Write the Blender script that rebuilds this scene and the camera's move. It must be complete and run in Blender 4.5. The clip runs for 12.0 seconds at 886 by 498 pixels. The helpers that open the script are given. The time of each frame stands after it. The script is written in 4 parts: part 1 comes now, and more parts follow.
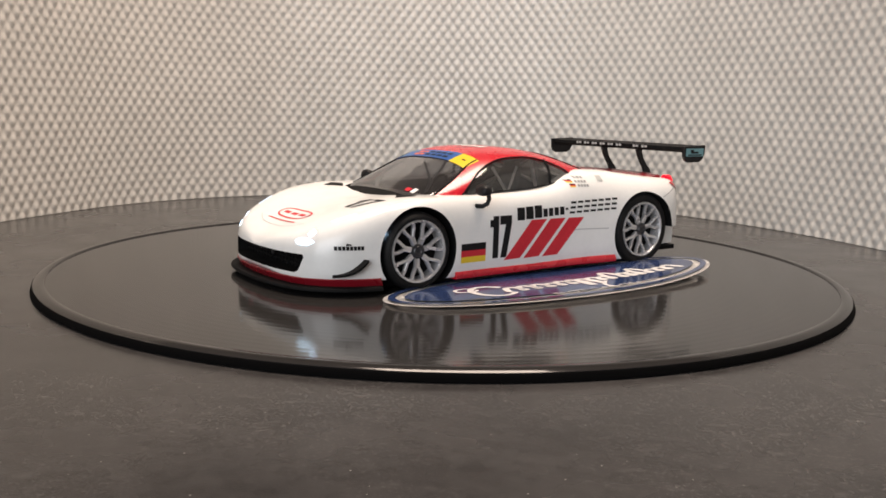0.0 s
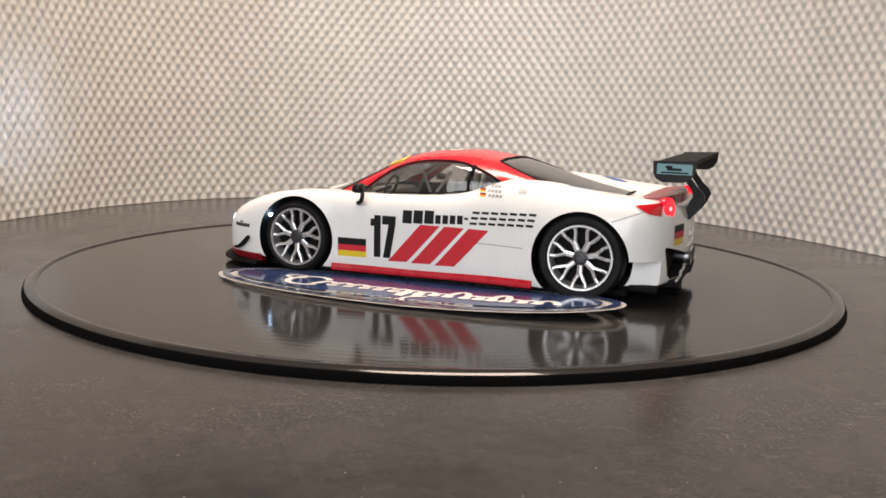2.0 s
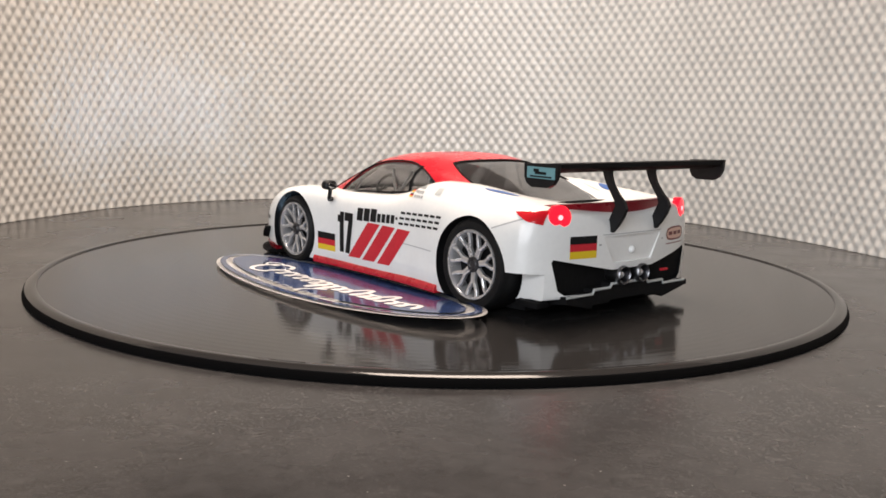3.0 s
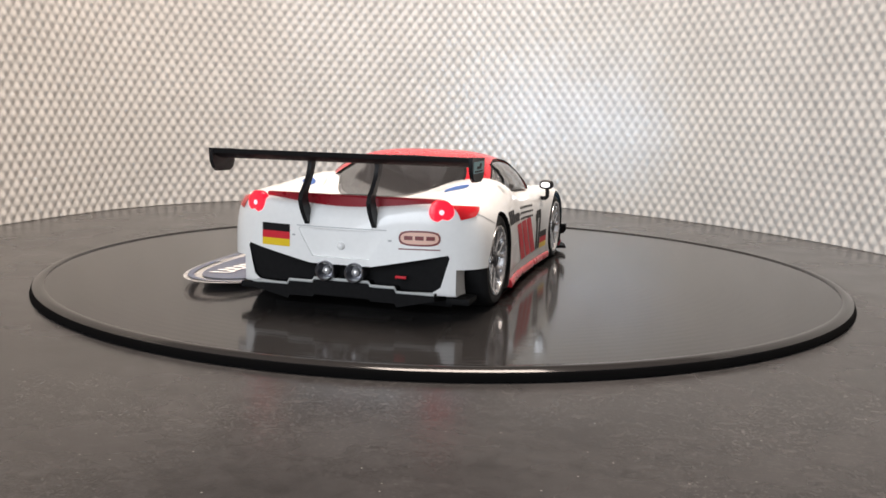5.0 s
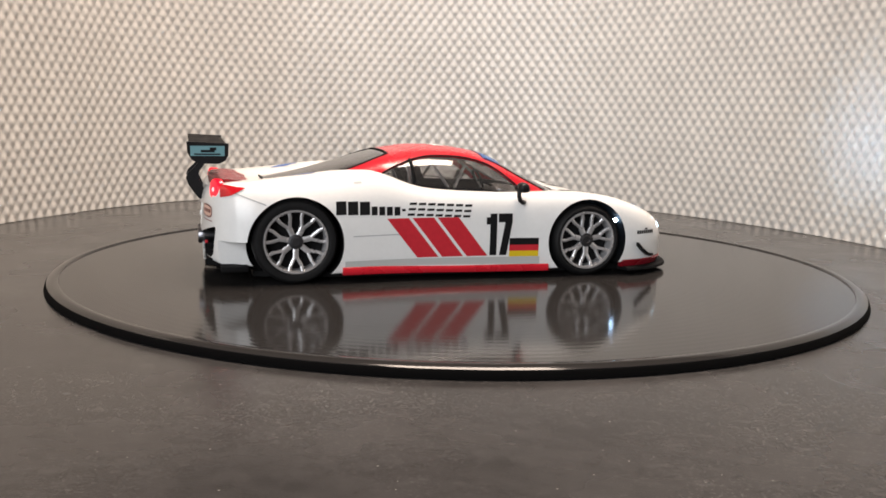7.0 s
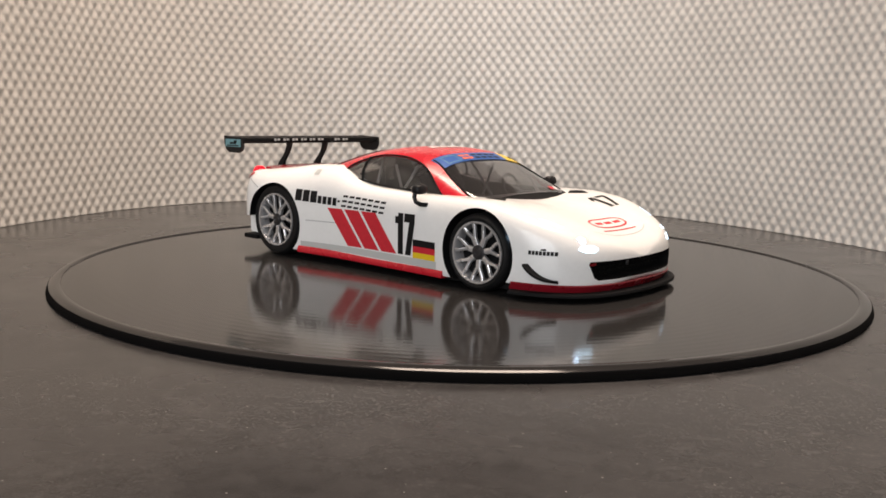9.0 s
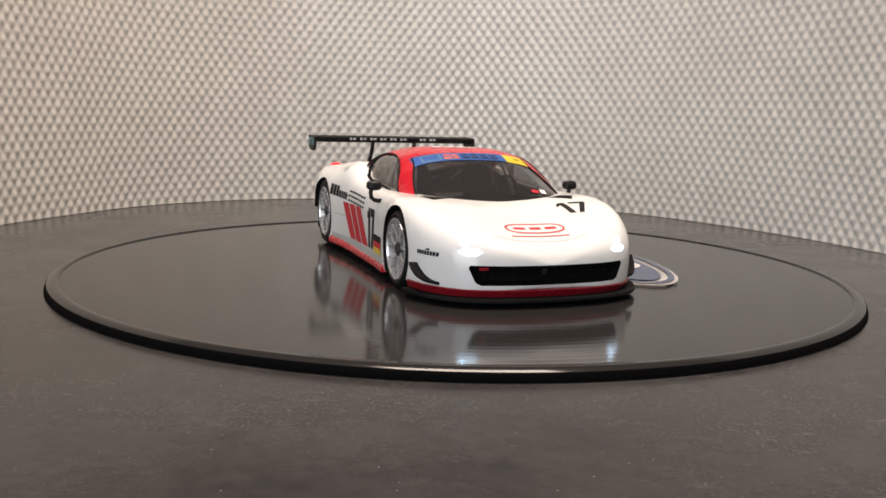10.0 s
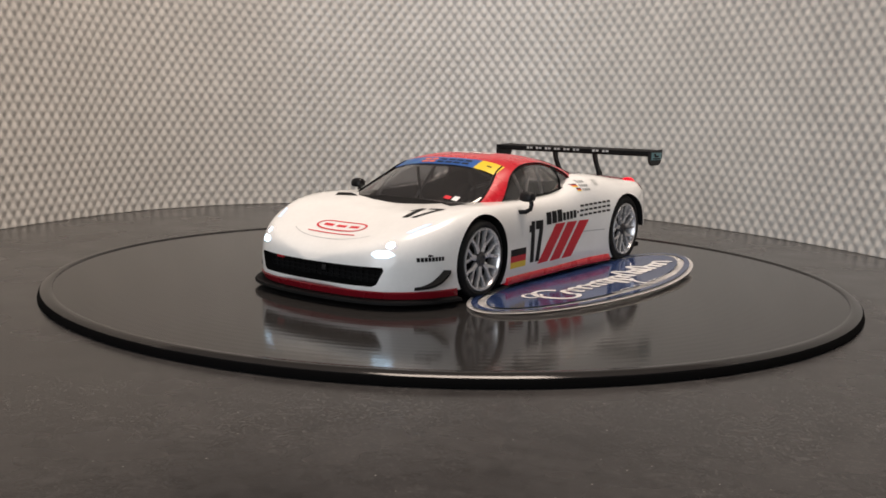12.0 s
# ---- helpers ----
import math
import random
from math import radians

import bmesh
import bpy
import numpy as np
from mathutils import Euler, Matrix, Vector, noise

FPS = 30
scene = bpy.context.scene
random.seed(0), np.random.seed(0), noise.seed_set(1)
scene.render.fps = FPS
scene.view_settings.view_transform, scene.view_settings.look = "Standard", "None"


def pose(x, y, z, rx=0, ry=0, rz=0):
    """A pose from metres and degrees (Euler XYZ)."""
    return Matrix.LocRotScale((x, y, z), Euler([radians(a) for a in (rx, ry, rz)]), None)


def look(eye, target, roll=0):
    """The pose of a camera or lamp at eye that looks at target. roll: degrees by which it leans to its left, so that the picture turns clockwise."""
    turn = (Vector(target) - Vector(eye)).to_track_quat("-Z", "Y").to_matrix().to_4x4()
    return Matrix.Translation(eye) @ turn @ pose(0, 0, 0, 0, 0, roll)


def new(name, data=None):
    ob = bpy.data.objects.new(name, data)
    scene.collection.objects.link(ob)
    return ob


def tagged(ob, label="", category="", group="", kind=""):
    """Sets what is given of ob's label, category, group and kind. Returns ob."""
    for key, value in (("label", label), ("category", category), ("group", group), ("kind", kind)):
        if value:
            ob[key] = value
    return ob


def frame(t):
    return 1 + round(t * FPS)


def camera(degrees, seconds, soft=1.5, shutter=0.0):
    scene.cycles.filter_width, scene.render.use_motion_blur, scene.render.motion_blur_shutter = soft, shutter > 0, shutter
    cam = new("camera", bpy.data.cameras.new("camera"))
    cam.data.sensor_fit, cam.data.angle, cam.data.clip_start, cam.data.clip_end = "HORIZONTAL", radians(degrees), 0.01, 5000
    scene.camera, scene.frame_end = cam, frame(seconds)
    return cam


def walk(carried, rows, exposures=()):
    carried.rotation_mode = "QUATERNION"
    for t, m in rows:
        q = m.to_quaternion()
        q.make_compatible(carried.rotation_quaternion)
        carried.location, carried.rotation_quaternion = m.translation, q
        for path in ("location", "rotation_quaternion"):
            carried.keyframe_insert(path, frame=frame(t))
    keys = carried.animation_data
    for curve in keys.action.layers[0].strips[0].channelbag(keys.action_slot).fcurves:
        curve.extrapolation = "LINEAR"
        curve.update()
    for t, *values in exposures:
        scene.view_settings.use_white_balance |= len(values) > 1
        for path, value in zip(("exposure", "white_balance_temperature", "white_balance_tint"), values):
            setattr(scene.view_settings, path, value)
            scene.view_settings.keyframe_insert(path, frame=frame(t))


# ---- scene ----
from mathutils.bvhtree import BVHTree

# ---- camera and its slight hand sway ----
cam = camera(52.6, 12.0, soft=1.65)
walk(cam, [
    (0.0, look((0.0000, -0.2735, 0.0476), (-0.0002, 0.0030, 0.0036), 1.31)),
    (0.5, look((-0.0006, -0.2734, 0.0479), (-0.0000, 0.0031, 0.0035), 1.49)),
    (1.0, look((0.0001, -0.2735, 0.0478), (0.0007, 0.0030, 0.0040), 1.53)),
    (1.5, look((0.0003, -0.2737, 0.0477), (0.0014, 0.0030, 0.0045), 1.51)),
    (2.0, look((-0.0006, -0.2735, 0.0475), (0.0019, 0.0032, 0.0044), 1.62)),
    (2.5, look((-0.0008, -0.2730, 0.0475), (0.0019, 0.0038, 0.0050), 1.60)),
    (4.5, look((-0.0030, -0.2731, 0.0467), (0.0001, 0.0036, 0.0039), 1.50)),
    (5.0, look((-0.0028, -0.2734, 0.0459), (-0.0003, 0.0035, 0.0044), 1.40)),
    (5.5, look((-0.0034, -0.2734, 0.0461), (-0.0006, 0.0034, 0.0039), 1.46)),
    (6.0, look((-0.0035, -0.2738, 0.0462), (-0.0009, 0.0031, 0.0042), 1.43)),
    (6.5, look((-0.0035, -0.2736, 0.0463), (-0.0022, 0.0031, 0.0037), 1.47)),
    (7.0, look((-0.0038, -0.2734, 0.0463), (-0.0039, 0.0033, 0.0033), 1.28)),
    (9.0, look((-0.0052, -0.2731, 0.0459), (-0.0046, 0.0038, 0.0042), 1.32)),
    (9.5, look((-0.0055, -0.2732, 0.0459), (-0.0044, 0.0036, 0.0037), 1.47)),
    (10.0, look((-0.0044, -0.2740, 0.0462), (-0.0037, 0.0029, 0.0043), 1.54)),
    (10.5, look((-0.0040, -0.2741, 0.0466), (-0.0028, 0.0028, 0.0050), 1.54)),
    (11.0, look((-0.0041, -0.2736, 0.0459), (-0.0030, 0.0034, 0.0050), 1.69)),
    (11.5, look((-0.0050, -0.2737, 0.0467), (-0.0026, 0.0032, 0.0055), 1.47)),
    (12.0, look((-0.0046, -0.2732, 0.0465), (-0.0024, 0.0038, 0.0057), 1.46)),
], exposures=[(0.0, -0.08, 6650, 10), (1.5, 0.08, 6850, 11), (2.5, 0.16, 6650, 10), (4.5, 0.32, 6300, 9), (6.0, 0.28, 6350, 9), (7.0, 0.22, 6600, 10),
               (9.0, -0.04, 6750, 11), (10.5, -0.18, 6450, 9), (11.0, -0.37, 6450, 9), (12.0, -0.42, 6450, 9)])

# ---- turning of the platter: clockwise seen from above ----
TURN0, TURN_RATE = 215.228, -28.508
CAR_X, CAR_Y = -0.01067, 0.00192


def turned(t, x=0.0, y=0.0, z=0.0):
    """The pose at t seconds of a thing that rides on the platter at x, y, z of its own space."""
    return pose(0, 0, 0, 0, 0, TURN0 + TURN_RATE * t) @ Matrix.Translation((x, y, z))


# ---- light ----
world = bpy.data.worlds.new("room_air")
scene.world = world
world.use_nodes = True
world.node_tree.nodes["Background"].inputs["Color"].default_value = (0.9, 0.95, 1.0, 1)
world.node_tree.nodes["Background"].inputs["Strength"].default_value = 0.12


def area_lamp(name, eye, target, sx, sy, watts, colour):
    data = bpy.data.lights.new(name, "AREA")
    data.shape, data.size, data.size_y, data.energy, data.color = "RECTANGLE", sx, sy, watts, colour
    ob = new(name, data)
    ob.matrix_world = look(eye, target)
    return ob


area_lamp("ceiling_lamp_light", (0.045, 0.06, 0.68), (0.0, 0.05, 0), 0.30, 0.30, 7.7, (1.0, 0.825, 0.70))
area_lamp("window_light", (-0.55, -1.42, 0.45), (0, 0.1, 0.0), 1.0, 0.9, 14.4, (0.87, 0.90, 0.95))


# ---- materials ----
def material(name, colour, rough=0.5, metal=0.0, **more):
    m = bpy.data.materials.new(name)
    m.use_nodes = True
    p = m.node_tree.nodes["Principled BSDF"]
    p.inputs["Base Color"].default_value = (*colour, 1)
    p.inputs["Roughness"].default_value = rough
    p.inputs["Metallic"].default_value = metal
    for key, value in more.items():
        p.inputs[key.replace("_", " ")].default_value = value
    return m


def vary(m, scale=400.0, amount=0.12, rough=0.08, bump=0.0, bump_scale=2500.0):
    """Two scales of variation in tone and gloss, and a fine relief."""
    t = m.node_tree
    p = t.nodes["Principled BSDF"]
    base = tuple(p.inputs["Base Color"].default_value)
    coord = t.nodes.new("ShaderNodeTexCoord")
    n1, n2 = t.nodes.new("ShaderNodeTexNoise"), t.nodes.new("ShaderNodeTexNoise")
    n1.inputs["Scale"].default_value, n2.inputs["Scale"].default_value = scale * 0.15, scale
    n1.inputs["Detail"].default_value = 3
    for n in (n1, n2):
        t.links.new(coord.outputs["Object"], n.inputs["Vector"])
    add = t.nodes.new("ShaderNodeMath")
    add.operation = "ADD"
    t.links.new(n1.outputs["Fac"], add.inputs[0])
    t.links.new(n2.outputs["Fac"], add.inputs[1])
    ramp = t.nodes.new("ShaderNodeMapRange")
    ramp.inputs["From Min"].default_value, ramp.inputs["From Max"].default_value = 0.7, 1.3
    ramp.inputs["To Min"].default_value, ramp.inputs["To Max"].default_value = 1 - amount, 1 + amount
    t.links.new(add.outputs[0], ramp.inputs["Value"])
    mix = t.nodes.new("ShaderNodeVectorMath")
    mix.operation = "SCALE"
    mix.inputs[0].default_value = base[:3]
    t.links.new(ramp.outputs[0], mix.inputs["Scale"])
    t.links.new(mix.outputs[0], p.inputs["Base Color"])
    r = t.nodes.new("ShaderNodeMapRange")
    r0 = p.inputs["Roughness"].default_value
    r.inputs["From Min"].default_value, r.inputs["From Max"].default_value = 0.3, 0.7
    r.inputs["To Min"].default_value, r.inputs["To Max"].default_value = max(0.02, r0 - rough), r0 + rough
    t.links.new(n1.outputs["Fac"], r.inputs["Value"])
    t.links.new(r.outputs[0], p.inputs["Roughness"])
    if bump:
        n3, b = t.nodes.new("ShaderNodeTexNoise"), t.nodes.new("ShaderNodeBump")
        n3.inputs["Scale"].default_value = bump_scale
        t.links.new(coord.outputs["Object"], n3.inputs["Vector"])
        t.links.new(n3.outputs["Fac"], b.inputs["Height"])
        b.inputs["Strength"].default_value, b.inputs["Distance"].default_value = bump, 0.0002
        t.links.new(b.outputs[0], p.inputs["Normal"])
    return m


WHITE = vary(material("white_lacquer", (0.88, 0.89, 0.88), 0.22, Coat_Weight=0.35, Coat_Roughness=0.06), 900, 0.02, 0.05)
RED = vary(material("red_lacquer", (0.55, 0.012, 0.026), 0.28, Coat_Weight=0.2), 900, 0.06, 0.05)
DECAL_RED = vary(material("decal_red", (0.60, 0.03, 0.045), 0.45, Specular_IOR_Level=0.2), 900, 0.06, 0.05)
DARK_RED = material("decal_dark_red", (0.16, 0.012, 0.015), 0.35)
BLACK = vary(material("black_plastic", (0.011, 0.011, 0.012), 0.42, Specular_IOR_Level=0.2), 900, 0.2, 0.1)
DECAL_BLACK = material("decal_black", (0.010, 0.010, 0.011), 0.5, Specular_IOR_Level=0.15)
MATT = vary(material("matt_black", (0.008, 0.008, 0.0085), 0.7, Specular_IOR_Level=0.1), 900, 0.2, 0.1)
EDGE = material("near_black_edge", (0.003, 0.003, 0.0032), 0.85, Specular_IOR_Level=0.03)
RUBBER = vary(material("tyre_rubber", (0.007, 0.007, 0.0075), 0.62, Specular_IOR_Level=0.25), 1500, 0.25, 0.1, 0.3)
SILVER = vary(material("silver_rim", (0.66, 0.66, 0.67), 0.25, 0.65), 1200, 0.08, 0.08)
MIRROR = material("mirror_silver", (0.85, 0.86, 0.87), 0.03, 1.0)
STEEL = material("dull_steel", (0.28, 0.28, 0.30), 0.3, 1.0)
DARK_STEEL = material("dark_steel", (0.07, 0.07, 0.075), 0.4, 0.8)
GREY = material("grey_trim", (0.33, 0.34, 0.34), 0.45)
PALE_GREY = material("decal_pale_grey", (0.52, 0.54, 0.53), 0.3)
YELLOW = material("decal_yellow", (0.80, 0.56, 0.02), 0.35)
BLUE = material("decal_blue", (0.02, 0.10, 0.36), 0.35)
PALE_BLUE = material("decal_pale_blue", (0.17, 0.36, 0.40), 0.4)
ORANGE = material("decal_orange", (0.80, 0.16, 0.05), 0.35)
PINK = material("decal_pale_red", (0.80, 0.52, 0.42), 0.35)
DECAL_WHITE = material("decal_white", (0.80, 0.80, 0.80), 0.35)
SEAM = material("panel_seam", (0.42, 0.43, 0.44), 0.6)
CABIN = vary(material("cabin_grey", (0.34, 0.33, 0.33), 0.6), 900, 0.2, 0.1)
CAGE = material("roll_cage_grey", (0.45, 0.45, 0.45), 0.4)
SMOKED = material("dark_smoked_glass", (0.26, 0.26, 0.265), 0.05, Transmission_Weight=0.93, IOR=1.5)
CLEAR = material("clear_window_plastic", (0.74, 0.73, 0.72), 0.04, Transmission_Weight=0.97, IOR=1.45)
GLASS = material("smoked_glass", (0.50, 0.50, 0.51), 0.04, Transmission_Weight=0.965, IOR=1.5)
LENS = material("headlight_lens", (0.7, 0.85, 1.0), 0.1, Emission_Color=(0.46, 0.70, 1.0, 1), Emission_Strength=0.5)
# added glow for the nose, there only to be mirrored below
NOSE_GLOW = material("nose_glow_blue_white", (0.8, 0.88, 1.0), 0.2, Emission_Color=(0.55, 0.80, 1.0, 1), Emission_Strength=3.6)
BEAM = material("headlight_diode", (0.8, 0.9, 1.0), 0.3, Emission_Color=(0.50, 0.72, 1.0, 1), Emission_Strength=15000.0)
BULB = material("headlight_bulb", (0.8, 0.9, 1.0), 0.2, Emission_Color=(0.46, 0.70, 1.0, 1), Emission_Strength=45.0)
# the red lacquer once more, with shade put into its colour
SHADED_RED = vary(material("shaded_red_lacquer", (0.22, 0.008, 0.016), 0.28), 900, 0.06, 0.05)
TAIL = material("tail_lamp_red", (0.45, 0.006, 0.012), 0.15, Emission_Color=(1.0, 0.008, 0.025, 1), Emission_Strength=1.5)
TAIL_CORE = material("tail_lamp_core", (0.9, 0.3, 0.3), 0.15, Emission_Color=(1.0, 0.16, 0.18, 1), Emission_Strength=3.5)
TAIL_DIM = material("tail_lamp_lens", (0.55, 0.012, 0.02), 0.12, Coat_Weight=0.5)
PAPER = vary(material("sticker_white", (0.78, 0.77, 0.76), 0.22), 900, 0.03, 0.04)
NAVY = vary(material("sticker_blue", (0.026, 0.046, 0.125), 0.12, Specular_IOR_Level=0.85), 200, 0.25, 0.03)
PRISM = vary(material("prismatic_panel", (0.63, 0.62, 0.59), 0.22), 60, 0.06, 0.05)
PLASTER = vary(material("wall_paint", (0.64, 0.57, 0.52), 0.8), 8, 0.06, 0.05)
BOARDS = vary(material("floor_boards", (0.22, 0.14, 0.08), 0.5), 20, 0.2, 0.1)
LEGS = material("dark_wood", (0.03, 0.025, 0.022), 0.45)


def table_material():
    m = vary(material("black_table_top", (0.040, 0.0385, 0.0385), 0.25, Specular_IOR_Level=0.38), 300, 0.22, 0.06, 0.12, 3800.0)
    t = m.node_tree
    p = t.nodes["Principled BSDF"]
    # pale dust specks and faint scratches
    coord = t.nodes.new("ShaderNodeTexCoord")
    vor = t.nodes.new("ShaderNodeTexVoronoi")
    vor.inputs["Scale"].default_value = 330.0
    t.links.new(coord.outputs["Object"], vor.inputs["Vector"])
    lt = t.nodes.new("ShaderNodeMath")
    lt.operation, lt.inputs[1].default_value = "LESS_THAN", 0.055
    t.links.new(vor.outputs["Distance"], lt.inputs[0])
    sep = t.nodes.new("ShaderNodeSeparateColor")
    t.links.new(vor.outputs["Color"], sep.inputs[0])
    gt = t.nodes.new("ShaderNodeMath")
    gt.operation, gt.inputs[1].default_value = "GREATER_THAN", 0.5
    t.links.new(sep.outputs[0], gt.inputs[0])
    mul = t.nodes.new("ShaderNodeMath")
    mul.operation = "MULTIPLY"
    t.links.new(lt.outputs[0], mul.inputs[0])
    t.links.new(gt.outputs[0], mul.inputs[1])
    mix = t.nodes.new("ShaderNodeMix")
    mix.data_type = "RGBA"
    old = p.inputs["Base Color"].links[0].from_socket
    t.links.new(mul.outputs[0], mix.inputs[0])
    t.links.new(old, mix.inputs[6])
    mix.inputs[7].default_value = (0.24, 0.23, 0.22, 1)
    # fine dust that catches the light, thicker in drifts
    grain, drift = t.nodes.new("ShaderNodeTexNoise"), t.nodes.new("ShaderNodeTexNoise")
    grain.inputs["Scale"].default_value, drift.inputs["Scale"].default_value = 1500.0, 22.0
    grain.inputs["Detail"].default_value, grain.inputs["Roughness"].default_value = 3, 0.7
    for n in (grain, drift):
        t.links.new(coord.outputs["Object"], n.inputs["Vector"])
    g1, d1 = t.nodes.new("ShaderNodeMapRange"), t.nodes.new("ShaderNodeMapRange")
    for n, lo, hi in ((g1, 0.55, 0.80), (d1, 0.35, 0.70)):
        n.inputs["From Min"].default_value, n.inputs["From Max"].default_value = lo, hi
    t.links.new(grain.outputs["Fac"], g1.inputs["Value"])
    t.links.new(drift.outputs["Fac"], d1.inputs["Value"])
    dust = t.nodes.new("ShaderNodeMath")
    dust.operation = "MULTIPLY"
    t.links.new(g1.outputs[0], dust.inputs[0])
    t.links.new(d1.outputs[0], dust.inputs[1])
    over = t.nodes.new("ShaderNodeMix")
    over.data_type = "RGBA"
    over.inputs[7].default_value = (0.18, 0.173, 0.17, 1)
    # short faint scuffs, wiped in one direction
    wipe, scuff, s1 = t.nodes.new("ShaderNodeMapping"), t.nodes.new("ShaderNodeTexNoise"), t.nodes.new("ShaderNodeMapRange")
    wipe.inputs["Rotation"].default_value = (0, 0, 0.45)
    wipe.inputs["Scale"].default_value = (230, 480, 1)
    scuff.inputs["Scale"].default_value, scuff.inputs["Detail"].default_value = 1.0, 3
    s1.inputs["From Min"].default_value, s1.inputs["From Max"].default_value = 0.60, 0.78
    s1.inputs["To Max"].default_value = 0.42
    t.links.new(coord.outputs["Object"], wipe.inputs["Vector"])
    t.links.new(wipe.outputs[0], scuff.inputs["Vector"])
    t.links.new(scuff.outputs["Fac"], s1.inputs["Value"])
    worn = t.nodes.new("ShaderNodeMath")
    worn.operation = "MULTIPLY"
    t.links.new(s1.outputs[0], worn.inputs[0])
    t.links.new(d1.outputs[0], worn.inputs[1])
    both = t.nodes.new("ShaderNodeMath")
    both.operation = "MAXIMUM"
    t.links.new(dust.outputs[0], both.inputs[0])
    t.links.new(worn.outputs[0], both.inputs[1])
    t.links.new(both.outputs[0], over.inputs[0])
    t.links.new(mix.outputs[2], over.inputs[6])
    t.links.new(over.outputs[2], p.inputs["Base Color"])
    return m


def platter_material():
    """Glossy black with very fine turned rings."""
    m = material("black_gloss_platter", (0.024, 0.023, 0.0227), 0.11, Specular_IOR_Level=0.26)
    t = m.node_tree
    p = t.nodes["Principled BSDF"]
    coord = t.nodes.new("ShaderNodeTexCoord")
    wave = t.nodes.new("ShaderNodeTexWave")
    wave.wave_type, wave.rings_direction = "RINGS", "Z"
    wave.inputs["Scale"].default_value = 120.0
    wave.inputs["Distortion"].default_value = 1.5
    wave.inputs["Detail"].default_value = 2
    wave.inputs["Detail Scale"].default_value = 0.3
    b = t.nodes.new("ShaderNodeBump")
    b.inputs["Strength"].default_value, b.inputs["Distance"].default_value = 0.10, 0.00005
    t.links.new(coord.outputs["Object"], wave.inputs["Vector"])
    t.links.new(wave.outputs["Fac"], b.inputs["Height"])
    t.links.new(b.outputs[0], p.inputs["Normal"])
    return m


TABLE, PLATTER = table_material(), platter_material()


# ---- building helpers ----
MM = 0.001


def part(name, bm, mat, parent=None, label="", smooth=True):
    me = bpy.data.meshes.new(name)
    bm.normal_update()
    bm.to_mesh(me)
    bm.free()
    for m in mat if isinstance(mat, (list, tuple)) else [mat]:
        me.materials.append(m)
    if smooth:
        for f in me.polygons:
            f.use_smooth = True
        me.set_sharp_from_angle(angle=radians(38))
    ob = new(name, me)
    if parent:
        ob.parent = parent
    return tagged(ob, label)


def smoothstep(a, b, x):
    x = min(1, max(0, (x - a) / (b - a)))
    return x * x * (3 - 2 * x)


def curve_of(*pairs):
    """A smooth curve through the given (x, value) pairs."""
    pairs = sorted(pairs)
    xs, ys = [p[0] for p in pairs], [p[1] for p in pairs]

    def at(x):
        if x <= xs[0]:
            return ys[0]
        if x >= xs[-1]:
            return ys[-1]
        i = max(k for k in range(len(xs)) if xs[k] <= x)
        i = min(i, len(xs) - 2)
        h = xs[i + 1] - xs[i]
        s = (x - xs[i]) / h
        d = (ys[i + 1] - ys[i]) / h
        m0 = d if i == 0 else 0.5 * (d + (ys[i] - ys[i - 1]) / (xs[i] - xs[i - 1]))
        m1 = d if i == len(xs) - 2 else 0.5 * (d + (ys[i + 2] - ys[i + 1]) / (xs[i + 2] - xs[i + 1]))
        if i > 0 and d * (ys[i] - ys[i - 1]) <= 0:
            m0 = 0
        if i < len(xs) - 2 and d * (ys[i + 2] - ys[i + 1]) <= 0:
            m1 = 0
        return ((2 * s**3 - 3 * s**2 + 1) * ys[i] + (s**3 - 2 * s**2 + s) * h * m0
                + (-2 * s**3 + 3 * s**2) * ys[i + 1] + (s**3 - s**2) * h * m1)
    return at


def loft(bm, rings, closed=True, caps=True, mat=0):
    """Skin a row of rings of points (in mm)."""
    vs = [[bm.verts.new(Vector(p) * MM) for p in ring] for ring in rings]
    n = len(vs[0])
    for a, b in zip(vs, vs[1:]):
        for k in range(n if closed else n - 1):
            q = (k + 1) % n
            f = bm.faces.new((a[k], a[q], b[q], b[k]))
            f.material_index = mat
    if caps and closed:
        for ring in (vs[0][::-1], vs[-1]):
            bm.faces.new(ring).material_index = mat
    return vs


def box(bm, x0, x1, y0, y1, z0, z1, bevel=0.0, mat=0, unit=MM):
    r = bmesh.ops.create_cube(bm, size=1.0)
    vs = r["verts"]
    for v in vs:
        v.co = Vector(((x0 + x1) / 2 + v.co.x * (x1 - x0), (y0 + y1) / 2 + v.co.y * (y1 - y0), (z0 + z1) / 2 + v.co.z * (z1 - z0))) * unit
    fs = {f for v in vs for f in v.link_faces}
    for f in fs:
        f.material_index = mat
    if bevel:
        es = list({e for v in vs for e in v.link_edges})
        bmesh.ops.bevel(bm, geom=es, offset=bevel * unit, segments=2, affect="EDGES", profile=0.5)


def tube(bm, path, radius, sides=8, mat=0):
    """A round bar along a path of points in mm."""
    rings = []
    pts = [Vector(p) for p in path]
    for i, p in enumerate(pts):
        d = (pts[min(i + 1, len(pts) - 1)] - pts[max(i - 1, 0)]).normalized()
        u = d.cross(Vector((0, 0, 1)) if abs(d.z) < 0.9 else Vector((1, 0, 0))).normalized()
        w = d.cross(u)
        rings.append([p + (u * math.cos(a) + w * math.sin(a)) * radius for a in (2 * math.pi * k / sides for k in range(sides))])
    loft(bm, rings, mat=mat)


